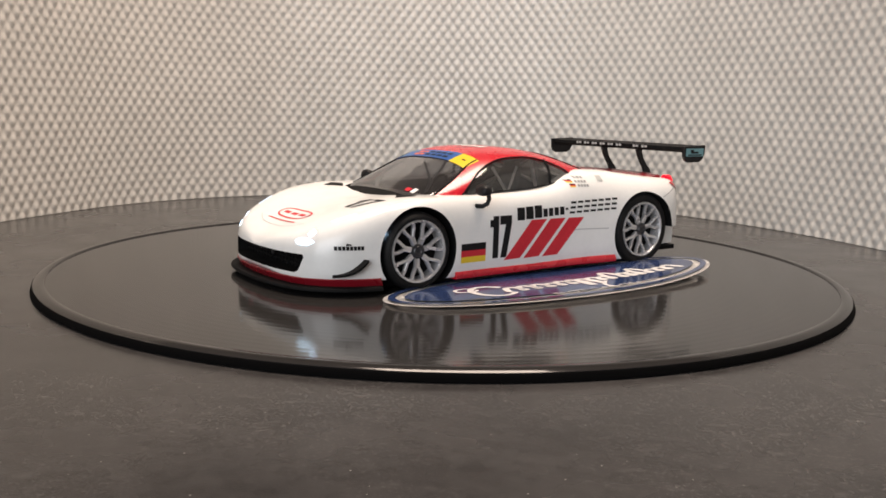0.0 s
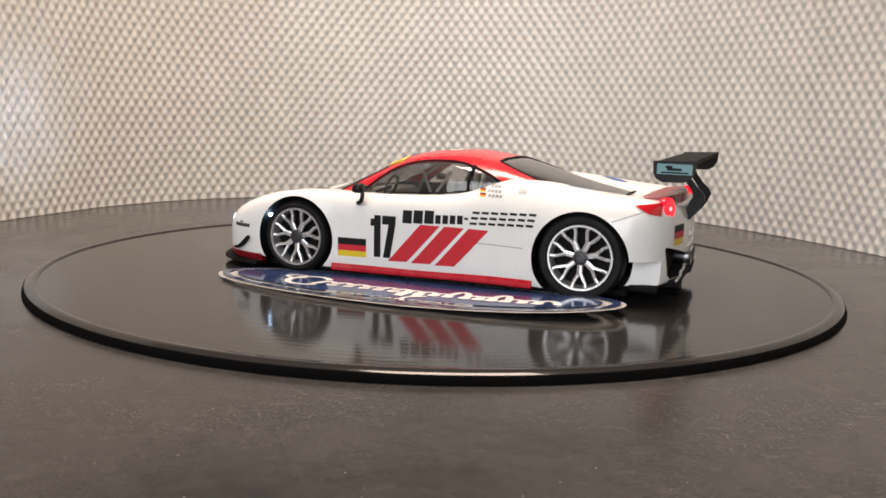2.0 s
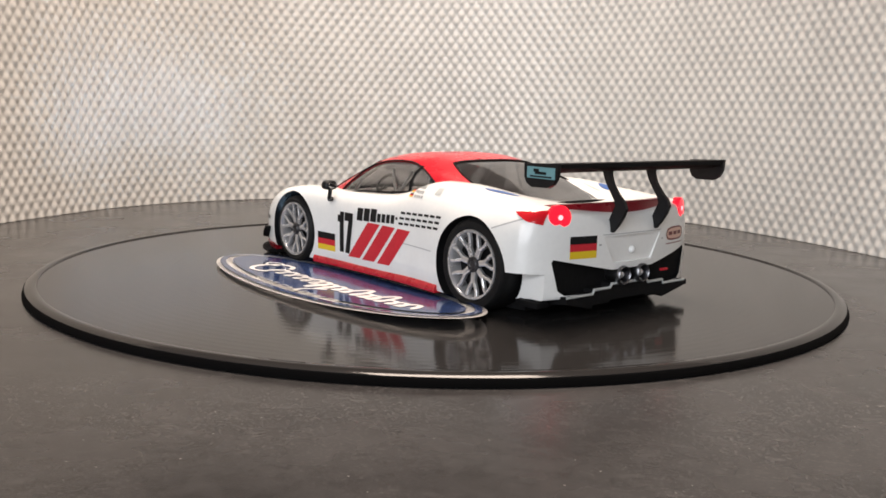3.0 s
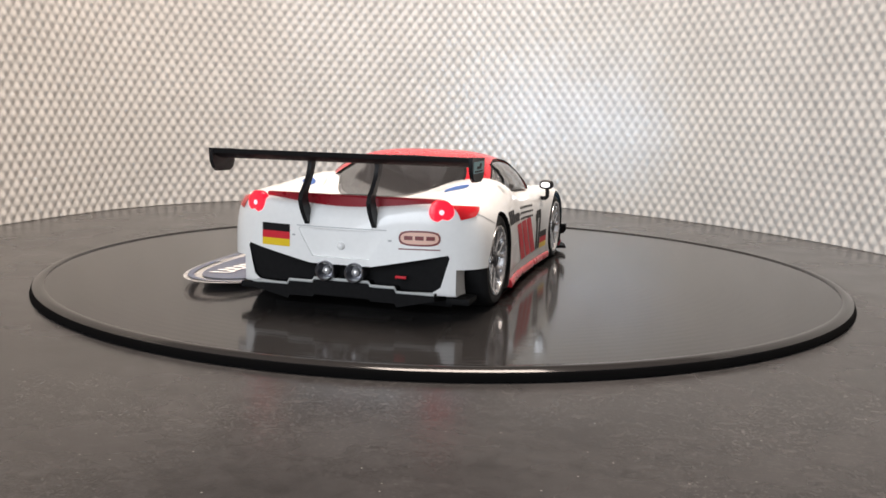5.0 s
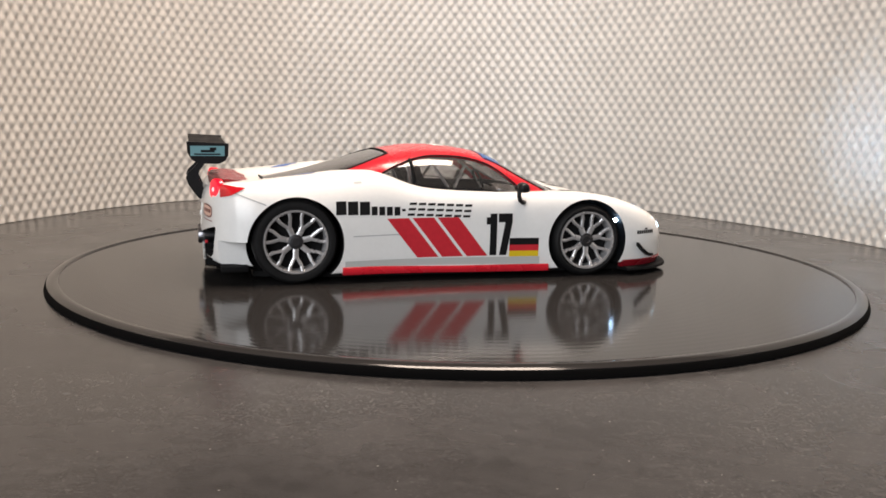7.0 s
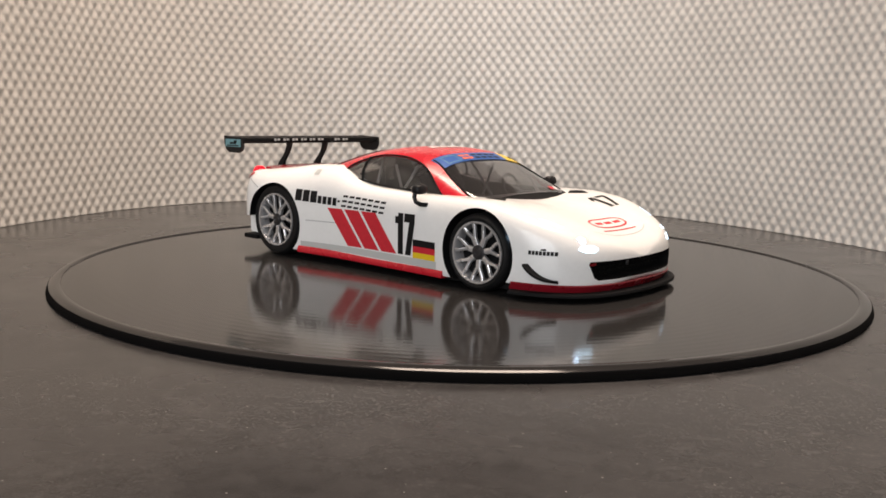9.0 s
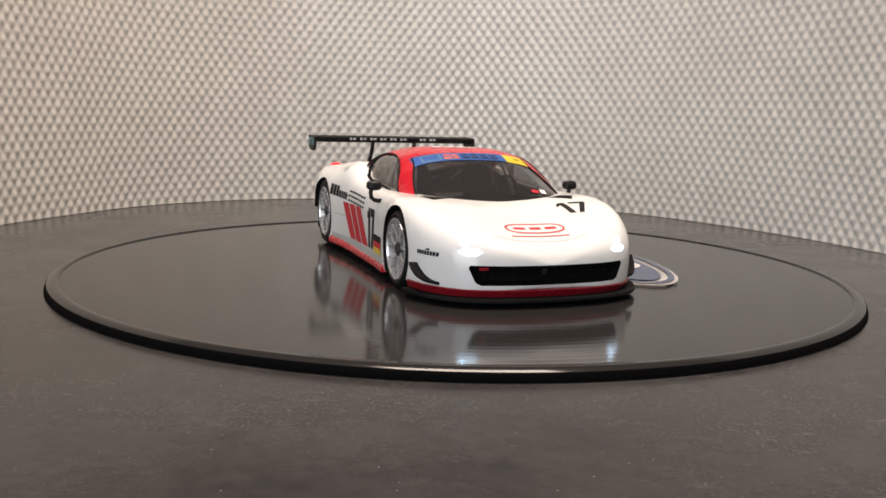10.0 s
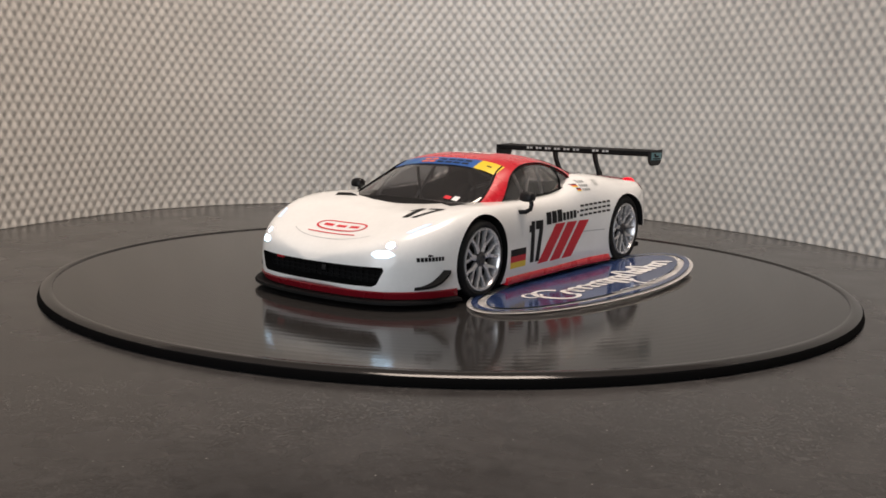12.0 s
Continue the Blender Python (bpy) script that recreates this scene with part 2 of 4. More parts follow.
def lathe(bm, profile, axis="z", centre=(0, 0, 0), sides=96, mat=0, closed=False):
    """Turn a profile of (radius, height) in mm round an axis."""
    rings = []
    for k in range(sides):
        a = 2 * math.pi * k / sides
        ring = []
        for r, h in profile:
            c, s = r * math.cos(a), r * math.sin(a)
            p = (c, s, h) if axis == "z" else (c, h, s) if axis == "y" else (h, c, s)
            ring.append(Vector(p) + Vector(centre))
        rings.append([bm.verts.new(p * MM) for p in ring])
    m = len(profile)
    for i in range(sides):
        a, b = rings[i], rings[(i + 1) % sides]
        for k in range(m if closed else m - 1):
            q = (k + 1) % m
            bm.faces.new((a[k], b[k], b[q], a[q])).material_index = mat


def prism(bm, outline, h0, h1, axis="z", mat=0):
    """An outline of 2D points (mm) pulled from h0 to h1 along an axis."""
    def put(p, h):
        return (p[0], p[1], h) if axis == "z" else (p[0], h, p[1]) if axis == "y" else (h, p[0], p[1])
    loft(bm, [[put(p, h0) for p in outline], [put(p, h1) for p in outline]], mat=mat)


# ---- room ----
def build_room():
    def slab(name, *b, mat=PLASTER):
        bm = bmesh.new()
        box(bm, *b, unit=1.0)
        tagged(part(name, bm, mat, smooth=False), kind="structure")
    slab("floor", -1.6, 1.6, -1.6, 1.6, -0.83, -0.75, mat=BOARDS)
    slab("ceiling", -1.6, 1.6, -1.6, 1.6, 1.65, 1.73)
    slab("wall_north", -1.6, 1.6, 1.5, 1.6, -0.75, 1.65)
    slab("wall_west", -1.6, -1.5, -1.5, 1.5, -0.75, 1.65)
    slab("wall_east", 1.5, 1.6, -1.5, 1.5, -0.75, 1.65)
    bm = bmesh.new()
    for b in ((-1.6, -1.06, -1.6, -1.5, -0.75, 1.65), (-0.04, 1.6, -1.6, -1.5, -0.75, 1.65),
              (-1.06, -0.04, -1.6, -1.5, -0.75, -0.01), (-1.06, -0.04, -1.6, -1.5, 0.92, 1.65)):
        box(bm, *b, unit=1.0)
    tagged(part("wall_south", bm, PLASTER, smooth=False), kind="structure")


build_room()

TABLE_Z = -2.2


def build_table():
    root = tagged(new("table"), "black table with a dusty semi-gloss top", "table")
    root.location = (0, 0.05, -0.75)
    bm = bmesh.new()
    box(bm, -0.62, 0.62, -0.52, 0.45, 0.72, 0.75 + TABLE_Z * MM, 0.003, unit=1.0)
    part("tabletop", bm, TABLE, root)
    for x in (-0.55, 0.55):
        for y in (-0.44, 0.38):
            bm = bmesh.new()
            box(bm, x - 0.03, x + 0.03, y - 0.03, y + 0.03, 0, 0.72, 0.004, unit=1.0)
            part("leg", bm, LEGS, root)


build_table()


# ---- curved prismatic panel round the table ----
def build_backdrop():
    knots = [(-0.212, -0.16), (-0.200, -0.05), (-0.188, 0.03), (-0.178, 0.080), (-0.168, 0.114), (-0.155, 0.148), (-0.135, 0.178), (-0.110, 0.201), (-0.075, 0.218),
             (-0.010, 0.228), (0.045, 0.216), (0.080, 0.195), (0.114, 0.160), (0.143, 0.114), (0.165, 0.060), (0.186, -0.02), (0.207, -0.16)]
    pts = []
    for i in range(len(knots) - 1):
        p0, p1, p2, p3 = (Vector(knots[min(max(k, 0), len(knots) - 1)]) for k in (i - 1, i, i + 1, i + 2))
        for k in range(40):
            s = k / 40
            pts.append(0.5 * (2 * p1 + (p2 - p0) * s + (2 * p0 - 5 * p1 + 4 * p2 - p3) * s * s + (3 * p1 - p0 - 3 * p2 + p3) * s**3))
    pts.append(Vector(knots[-1]))
    arc = np.concatenate([[0], np.cumsum([(b - a).length for a, b in zip(pts, pts[1:])])])
    xs, ys = np.array([p.x for p in pts]), np.array([p.y for p in pts])
    PU, PV, AMP = 0.0054, 0.0072, 0.00070
    nu, nv = int(arc[-1] / PU * 9), int(0.17 / PV * 12)
    s = np.linspace(0, arc[-1], nu)
    X, Y = np.interp(s, arc, xs), np.interp(s, arc, ys)
    tx, ty = np.gradient(X, s), np.gradient(Y, s)
    ln = np.hypot(tx, ty)
    nx, ny = ty / ln, -tx / ln
    Z = np.linspace(0, 0.17, nv)
    U, V = np.meshgrid(s / PU, Z / PV, indexing="ij")
    a, b = (U + V) % 1.0, (U - V) % 1.0
    # pointed cones standing on a diagonal grid, their feet running together
    r = np.hypot(a - 0.5, b - 0.5) * 2
    h = 1.24 - np.sqrt(r * r + 0.008)
    h = np.log1p(np.exp(9 * h)) / 9
    d = AMP * h
    co = np.stack([X[:, None] + nx[:, None] * d, Y[:, None] + ny[:, None] * d, np.broadcast_to(Z, d.shape) + TABLE_Z * MM + 0.0002], -1).reshape(-1, 3)
    idx = np.arange(nu * nv).reshape(nu, nv)
    faces = np.stack([idx[:-1, :-1], idx[1:, :-1], idx[1:, 1:], idx[:-1, 1:]], -1).reshape(-1, 4)
    # flat back, 2 mm behind
    step = 8
    bx, by = X[::step] - nx[::step] * 0.002, Y[::step] - ny[::step] * 0.002
    k0 = len(co)
    back = [(x, y, z) for x, y in zip(bx, by) for z in (TABLE_Z * MM, 0.17 + TABLE_Z * MM)]
    bf = [(k0 + 2 * i, k0 + 2 * i + 1, k0 + 2 * i + 3, k0 + 2 * i + 2) for i in range(len(bx) - 1)]
    me = bpy.data.meshes.new("backdrop")
    me.from_pydata([tuple(c) for c in co] + back, [], [tuple(f) for f in faces] + bf)
    me.materials.append(PRISM)
    for f in me.polygons:
        f.use_smooth = True
    tagged(new("backdrop", me), "curved off-white plastic panel embossed with small diamond points", "panel", kind="structure")


build_backdrop()


# ---- turntable ----
R_PLATTER = 115.9


def build_turntable():
    root = tagged(new("turntable"), "round glossy black turntable and a raised sloping rim", "turntable")
    bm = bmesh.new()
    R = R_PLATTER
    lathe(bm, [(0.01, 0), (20, 0), (60, 0), (R - 6, 0), (R - 3.0, 0), (R - 2.9, 0.3), (R - 2.7, 0.42), (R - 1.2, 0.38), (R - 0.15, -0.16), (R, -0.25),
               (R - 0.1, -0.4), (R - 0.4, -2.0), (R - 4, -2.0), (0.01, -2.0)], sides=256)
    bmesh.ops.remove_doubles(bm, verts=bm.verts, dist=1e-5)
    part("platter", bm, PLATTER, root)
    # near-black band, flaring 0.7 mm past the platter towards the table
    bm = bmesh.new()
    lathe(bm, [(R - 0.3, -0.42), (R + 0.1, -0.42), (R + 0.3, -0.6), (R + 0.7, -1.9), (R + 0.4, -2.05), (R - 0.3, -2.05)], sides=256, closed=True)
    bmesh.ops.recalc_face_normals(bm, faces=bm.faces)
    part("edge_band", bm, EDGE, root, "dull black band round the edge")
    bm = bmesh.new()
    lathe(bm, [(0.01, -2.0), (60, -2.0), (60, TABLE_Z), (0.01, TABLE_Z)], sides=64)
    part("foot", bm, MATT, root)
    return root


turntable = build_turntable()


# ---- race car (x forward, y to its left, z up, in mm) ----
car = tagged(new("race_car"), "white and red scale model race car with a black rear wing", "model car")

WB, ZF_HUB, ZR_HUB = 41.4, 10.6, 11.4
HALF = curve_of((-65.2, 5), (-64.6, 11), (-63.6, 18), (-62, 24), (-60, 28), (-57.5, 30.6), (-53, 32.3), (-45, 33.0), (-38, 32.8), (-28, 31.7), (-15, 30.5), (0, 30.1), (15, 30.1),
                (28, 30.6), (41, 31.8), (50, 31.4), (56, 30.3), (61, 28.6), (65, 26.2), (68, 23.4), (70.2, 20), (71.8, 15.5), (72.9, 9.5), (73.4, 3))
CREST_Z = curve_of((-65.2, 21), (-64, 25), (-62, 26.6), (-58, 27.3), (-50, 28.0), (-40, 29.1), (-30, 30.2), (-22, 30.3), (-16, 29.0), (-11, 27.0), (-6, 25.6), (0, 24.9), (10, 24.4),
                   (20, 24.2), (30, 24.3), (38, 24.3), (45, 23.7), (50, 22.9), (56, 21.2), (62, 19.1), (66, 17.4), (69, 15.9), (71, 14.6), (72.5, 13.0), (73.4, 11.2))
CREST_Y = curve_of((-65.2, 3), (-64, 11), (-62, 18.5), (-58, 22.8), (-50, 23.8), (-40, 22), (-28, 20.6), (-18, 21.6), (-10, 23.5), (0, 24.5), (20, 25), (38, 25.6), (50, 25), (60, 22), (68, 16), (72, 8), (73.4, 1.5))
MID_Z = curve_of((-65.2, 21), (-64, 24.6), (-62, 26.0), (-58, 26.6), (-50, 26.4), (-44, 26.4), (-30, 26), (-10, 23.5), (20, 22.8), (36, 23.2), (44, 22.5), (52, 21.2), (60, 18.9), (66, 16.8), (69, 15.5), (71, 14.2), (72.5, 12.7), (73.4, 11.0))
LOW_Z = curve_of((-65.2, 14), (-64, 7.5), (-62, 6.4), (-56, 5.8), (-45, 3), (-28, 2.6), (28, 2.2), (50, 3.6), (66, 4.3), (71, 4.4), (72.8, 5.0), (73.4, 6.4))
WIDE_Z = curve_of((-65.2, 18), (-62, 14), (-50, 13), (-28, 14), (0, 15), (28, 14), (50, 11), (66, 9.5), (73.4, 8.6))
SQUARE = curve_of((-65, 3.6), (-58, 3.5), (-50, 3.1), (-38, 2.7), (-28, 2.6), (-10, 2.9), (20, 2.9), (30, 3.2), (41, 3.7), (55, 3.3), (66, 2.6), (73, 2.2))


def section(x):
    """Half of the body's outline at x, from the bottom centre to the top centre."""
    hw, zc, yc, zm, zl, zw, n = HALF(x), CREST_Z(x), CREST_Y(x), MID_Z(x), LOW_Z(x), WIDE_Z(x), SQUARE(x)
    out = [(0, zl), (hw * 0.5, zl), (hw - 1.2, zl), (hw - 0.5, zl + 0.25), (hw - 0.25, zl + 0.9), (hw - 0.1, 0.5 * (zl + zw))]
    for k in range(13):
        a = math.pi / 2 * k / 12
        out.append((yc + (hw - yc) * max(0, math.cos(a)) ** (2 / n), zw + (zc - zw) * math.sin(a) ** (2 / n)))
    for k in range(1, 9):
        s = k / 8
        out.append((yc * (1 - s), zc + (zm - zc) * smoothstep(0, 1, s)))
    return out


def body_solid():
    bm = bmesh.new()
    xs = sorted({-65.2, -65, -64.6, -64.2, -63.6, -62.8, -62, -61, -60, *[round(-58.5 + 1.5 * k, 2) for k in range(84)], 67, 68, 69, 69.8, 70.5, 71.2, 71.8, 72.3, 72.7, 73.0, 73.2, 73.4})
    rings = []
    for x in xs:
        half = section(x)
        ring = [(x, y, z) for y, z in half] + [(x, -y, z) for y, z in half[-2:0:-1]]
        rings.append(ring)
    loft(bm, rings)
    bmesh.ops.recalc_face_normals(bm, faces=bm.faces)
    return bm


def carve(bm, cutters, mats):
    """The solid less each of the cutters; the cut faces take their cutter's material."""
    def temp(name, b, m):
        me = bpy.data.meshes.new(name)
        b.to_mesh(me)
        b.free()
        for k in m:
            me.materials.append(k)
        return new(name, me)
    ob = temp("uncut", bm, mats)
    made = []
    for b in cutters:
        bmesh.ops.recalc_face_normals(b, faces=b.faces)
        c = temp("cutter", b, mats)
        made.append(c)
        mod = ob.modifiers.new("cut", "BOOLEAN")
        mod.operation, mod.solver, mod.object = "DIFFERENCE", "EXACT", c
    deps = bpy.context.evaluated_depsgraph_get()
    me = bpy.data.meshes.new_from_object(ob.evaluated_get(deps))
    for o in (ob, *made):
        old = o.data
        bpy.data.objects.remove(o)
        bpy.data.meshes.remove(old)
    out = bmesh.new()
    out.from_mesh(me)
    bpy.data.meshes.remove(me)
    return out


def disc(x, z, r, y0, y1, mat=1, sides=64):
    b = bmesh.new()
    prism(b, [(x + r * math.cos(2 * math.pi * k / sides), z + r * math.sin(2 * math.pi * k / sides)) for k in range(sides)], y0, y1, "y", mat)
    return b


def prism_cut(outline, h0, h1, axis, mat=1):
    b = bmesh.new()
    prism(b, outline, h0, h1, axis, mat)
    return b


# greenhouse surface
G_MID = curve_of((40, 22.7), (38, 23.6), (32, 26.6), (26, 29.6), (20, 32.6), (16, 34.2), (10, 35.6), (4, 36.2), (-2, 36.3), (-8, 35.8), (-15, 34.6), (-24, 32.3), (-34, 29.7), (-43, 27.8), (-50, 26.6))
G_BOXY = curve_of((40, 2.35), (24, 2.4), (18, 2.55), (12, 3.0), (0, 3.1), (-12, 2.95), (-24, 2.7), (-47, 2.45))
G_HALF = curve_of((40, 17.5), (36, 20.5), (30, 23.2), (24, 24.6), (16, 25.2), (0, 25.2), (-10, 24.4), (-18, 22.8), (-30, 20.2), (-40, 18.0), (-47, 17))
G_BELT = curve_of((40, 20.6), (36, 21.8), (30, 22.6), (20, 23.0), (0, 23.6), (-10, 25.2), (-18, 27), (-30, 26.5), (-47, 25))


def cabin(x, a, out=0.0):
    """The greenhouse's skin at x; a runs from 0 at the belt to 1 at the middle of the roof."""
    n = G_BOXY(x)
    hw, zb, zm = G_HALF(x) + out, G_BELT(x), G_MID(x) + out
    c, s = math.cos(a * math.pi / 2), math.sin(a * math.pi / 2)
    return Vector((x, hw * max(c, 0) ** (2 / n), zb + (zm - zb) * s ** (2 / n)))


def skin(name, mat, x0, x1, lo, hi, nx=24, na=12, out=0.0, thick=0.7, side=0, label="", whole=False):
    """A panel of the greenhouse between x0 and x1, from lo(x) to hi(x); whole: mirrored over the middle."""
    bm = bmesh.new()
    rings = []
    for i in range(nx + 1):
        x = x0 + (x1 - x0) * i / nx
        row = []
        for k in range(na + 1):
            a = lo(x) + (hi(x) - lo(x)) * k / na
            p = cabin(x, a, out)
            row.append(Vector((p.x, p.y * (side or 1), p.z)))
        if whole:
            row += [Vector((p.x, -p.y, p.z)) for p in row[-2::-1]]
        rings.append(row)
    loft(bm, rings, closed=False)
    bmesh.ops.recalc_face_normals(bm, faces=bm.faces)
    if sum(f.normal.z for f in bm.faces) < 0:
        bmesh.ops.reverse_faces(bm, faces=bm.faces)
    bmesh.ops.solidify(bm, geom=bm.faces[:], thickness=thick * MM)
    return part(name, bm, mat, car, label)


def build_cabin():
    # angle share of each boundary along the car
    side_top = curve_of((24.5, 0.02), (21, 0.20), (16, 0.38), (10, 0.48), (2, 0.52), (-6, 0.48), (-13, 0.31), (-18.6, 0.05))
    pillar_in = curve_of((40, 0.0), (34, 0.10), (28, 0.30), (22, 0.44), (17, 0.54), (13.3, 0.58))
    rear_in = curve_of((-13.5, 0.70), (-18, 0.58), (-26, 0.40), (-36, 0.24), (-48, 0.10))
    one = lambda x: 1.0
    zero = lambda x: 0.0
    skin("roof", RED, 13.3, -13.5, side_top, one, 24, 14, whole=True, label="glossy red roof panel")
    for s in (1, -1):
        skin("windscreen_pillar", RED, 36, 13.3, lambda x: side_top(x) if x < 24.5 else 0.0, pillar_in, 24, 5, side=s)
        skin("rear_pillar", RED, -13.5, -34, lambda x: side_top(x) if x > -18.6 else 0.0, rear_in, 22, 5, side=s)
        skin("side_window", CLEAR, 24.3, -18.4, zero, lambda x: side_top(x) + 0.01, 30, 6, out=-0.25, thick=0.3, side=s, label="clear tinted side window")
        # dark edging round the side window
        bm = bmesh.new()
        top = [cabin(x, side_top(x), 0.05) for x in np.linspace(24.3, -18.4, 28)]
        low = [cabin(x, 0.03, 0.05) for x in np.linspace(-18.4, 24.3, 28)]
        loop = [(p.x, p.y * s, p.z) for p in top + low]
        tube(bm, loop + loop[:1], 0.24, 6)
        part("window_seal", bm, MATT, car)
        bm = bmesh.new()
        tube(bm, [(p.x, p.y * s, p.z) for p in (cabin(-8.2 - 1.5 * a, a, -0.05) for a in (0.0, 0.15, 0.3, 0.45))], 0.45, 6)
        part("window_divider", bm, MATT, car)
    skin("windscreen", GLASS, 39.5, 13.5, lambda x: pillar_in(x), one, 24, 14, out=-0.15, thick=0.3, whole=True, label="large clear windscreen with a dark border")
    skin("rear_window", SMOKED, -13.7, -48, lambda x: rear_in(x), one, 24, 12, out=-0.15, thick=0.3, whole=True, label="long sloping smoked rear window")
    # dark borders on the glass
    bm = bmesh.new()
    loop = [cabin(x, pillar_in(x) + 0.015, 0.0) for x in np.linspace(13.8, 36.5, 20)]
    loop = [tuple(p) for p in loop] + [(p.x, -p.y, p.z) for p in loop[::-1]]
    tube(bm, loop, 0.3, 6)
    part("windscreen_seal", bm, MATT, car)
    skin("cowl", MATT, 40.0, 36.6, lambda x: 0.0, one, 4, 14, out=0.25, thick=0.8, whole=True, label="black scuttle panel below the windscreen")
    bm = bmesh.new()
    loop = [cabin(x, rear_in(x) + 0.01, 0.0) for x in np.linspace(-13.9, -48, 20)]
    back = [cabin(-48, a, 0.0) for a in np.linspace(0.11, 1, 6)]
    ring = [tuple(p) for p in loop + back]
    ring = ring + [(x, -y, z) for x, y, z in ring[::-1]]
    front = [tuple(cabin(-13.9, a, 0.0)) for a in np.linspace(1, 0.71, 5)]
    front = [(x, -y, z) for x, y, z in front[::-1]] + front
    tube(bm, ring + front, 0.3, 6)
    part("rear_window_seal", bm, MATT, car)
    # sun strip on the windscreen: blue with coloured fields
    def strip(name, mat, x0, x1, y0, y1, label="", lift=0.12):
        bm = bmesh.new()
        rows = []
        for i in range(5):
            x = x0 + (x1 - x0) * i / 4
            row = []
            for k in range(13):
                y = y0 + (y1 - y0) * k / 12
                hw, zb, zm = G_HALF(x) + lift, G_BELT(x), G_MID(x) + lift
                q = min(0.999, abs(y) / hw)
                n = G_BOXY(x)
                row.append((x, y, zb + (zm - zb) * (1 - q ** n) ** (1 / n)))
            rows.append(row)
        loft(bm, rows, closed=False)
        bmesh.ops.recalc_face_normals(bm, faces=bm.faces)
        if sum(f.normal.z for f in bm.faces) < 0:
            bmesh.ops.reverse_faces(bm, faces=bm.faces)
        part(name, bm, mat, car, label)
    strip("sun_strip", BLUE, 13.6, 18.8, -18.4, 11.0, "blue sun strip across the windscreen")
    strip("sun_strip_field", YELLOW, 13.6, 18.9, 11.0, 18.6, "yellow field of the sun strip")
    for x0, x1, y0, y1 in ((14.5, 14.75, -15.0, -9.6), (17.9, 18.15, -15.6, -10.0), (14.5, 18.1, -15.6, -15.3), (14.5, 18.1, -9.9, -9.6)):
        strip("strip_outline", PALE_BLUE, x0, x1, y0, y1, lift=0.18)
    for y0, y1 in ((-8.6, -6.2), (-5.8, -3.9)):
        strip("strip_mark", ORANGE, 15.0, 16.1, y0, y1, lift=0.18)
        strip("strip_mark", ORANGE, 16.8, 17.9, y0, y1, lift=0.18)
    for k in range(4):
        y0 = -2.9 + 3.0 * k
        strip("strip_mark", DECAL_BLACK, 15.0, 16.0, y0, y0 + 2.3, lift=0.18)
        strip("strip_mark", DECAL_BLACK, 16.9, 17.9, y0, y0 + 2.3, lift=0.18)
    strip("strip_mark", DECAL_BLACK, 16.0, 16.6, 14.2, 15.8, lift=0.18)
    strip("small_round_mark", DECAL_WHITE, 32.6, 34.6, 15.0, 16.8, lift=0.12)
    strip("small_red_mark", DECAL_RED, 33.2, 34.6, 12.2, 14.4, lift=0.12)
    for y0 in (-7.5, -3.6, 0.3, 4.2):
        strip("roof_mark", DECAL_WHITE, 1.5, 4.5, y0, y0 + 3.0)
    # cabin floor, dash, seats, roll cage
    bm = bmesh.new()
    box(bm, -30, 36, -22, 22, 17.0, 19.4, 0.8)
    part("cabin_floor", bm, CABIN, car)
    bm = bmesh.new()
    box(bm, 25, 36, -20, 20, 19.2, 23.2, 1.4)
    part("dashboard", bm, CABIN, car)
    for y in (10, -10):
        bm = bmesh.new()
        box(bm, -2, 10, y - 4.6, y + 4.6, 19.2, 21.4, 0.9)
        loft(bm, [[(x, y + w * c, z) for c, x in ((-1, bx), (1, bx), (1, bx - 2.2), (-1, bx - 2.2))] for bx, w, z in ((0, 4.6, 20), (-2, 4.7, 25), (-3.6, 4.0, 28.5), (-4.4, 2.4, 31.5), (-4.6, 2.2, 33))])
        part("racing_seat", bm, MATT, car)
    bm = bmesh.new()
    ring = [(21 - 1.2 * math.sin(a), 10 + 3.6 * math.cos(a), 25.0 + 3.4 * math.sin(a)) for a in (2 * math.pi * k / 20 for k in range(21))]
    tube(bm, ring, 0.45, 6)
    tube(bm, [(26, 10, 23), (21, 10, 25)], 0.5, 6)
    part("steering_wheel", bm, MATT, car)
    bm = bmesh.new()
    for y in (1, -1):
        tube(bm, [(26, 20.5 * y, 20), (22, 19.2 * y, 27), (15, 16.5 * y, 32.6), (-8, 15.5 * y, 33.6), (-26, 14 * y, 27.5), (-34, 13.5 * y, 24)], 0.55, 6)
        tube(bm, [(-8, 15.5 * y, 33.6), (-8, 20 * y, 20)], 0.55, 6)
        tube(bm, [(6, 20.6 * y, 20), (-1, 17.6 * y, 31)], 0.45, 6)
        tube(bm, [(2, 20.6 * y, 20), (8, 17.6 * y, 31)], 0.45, 6)
    tube(bm, [(-8, 15.5, 33.6), (-8, -15.5, 33.6)], 0.55, 6)
    tube(bm, [(15, 16.5, 32.6), (15, -16.5, 32.6)], 0.55, 6)
    tube(bm, [(-8, 15.5, 33), (-9, -18, 20)], 0.45, 6)
    part("roll_cage", bm, CAGE, car, "pale grey roll cage tubes")


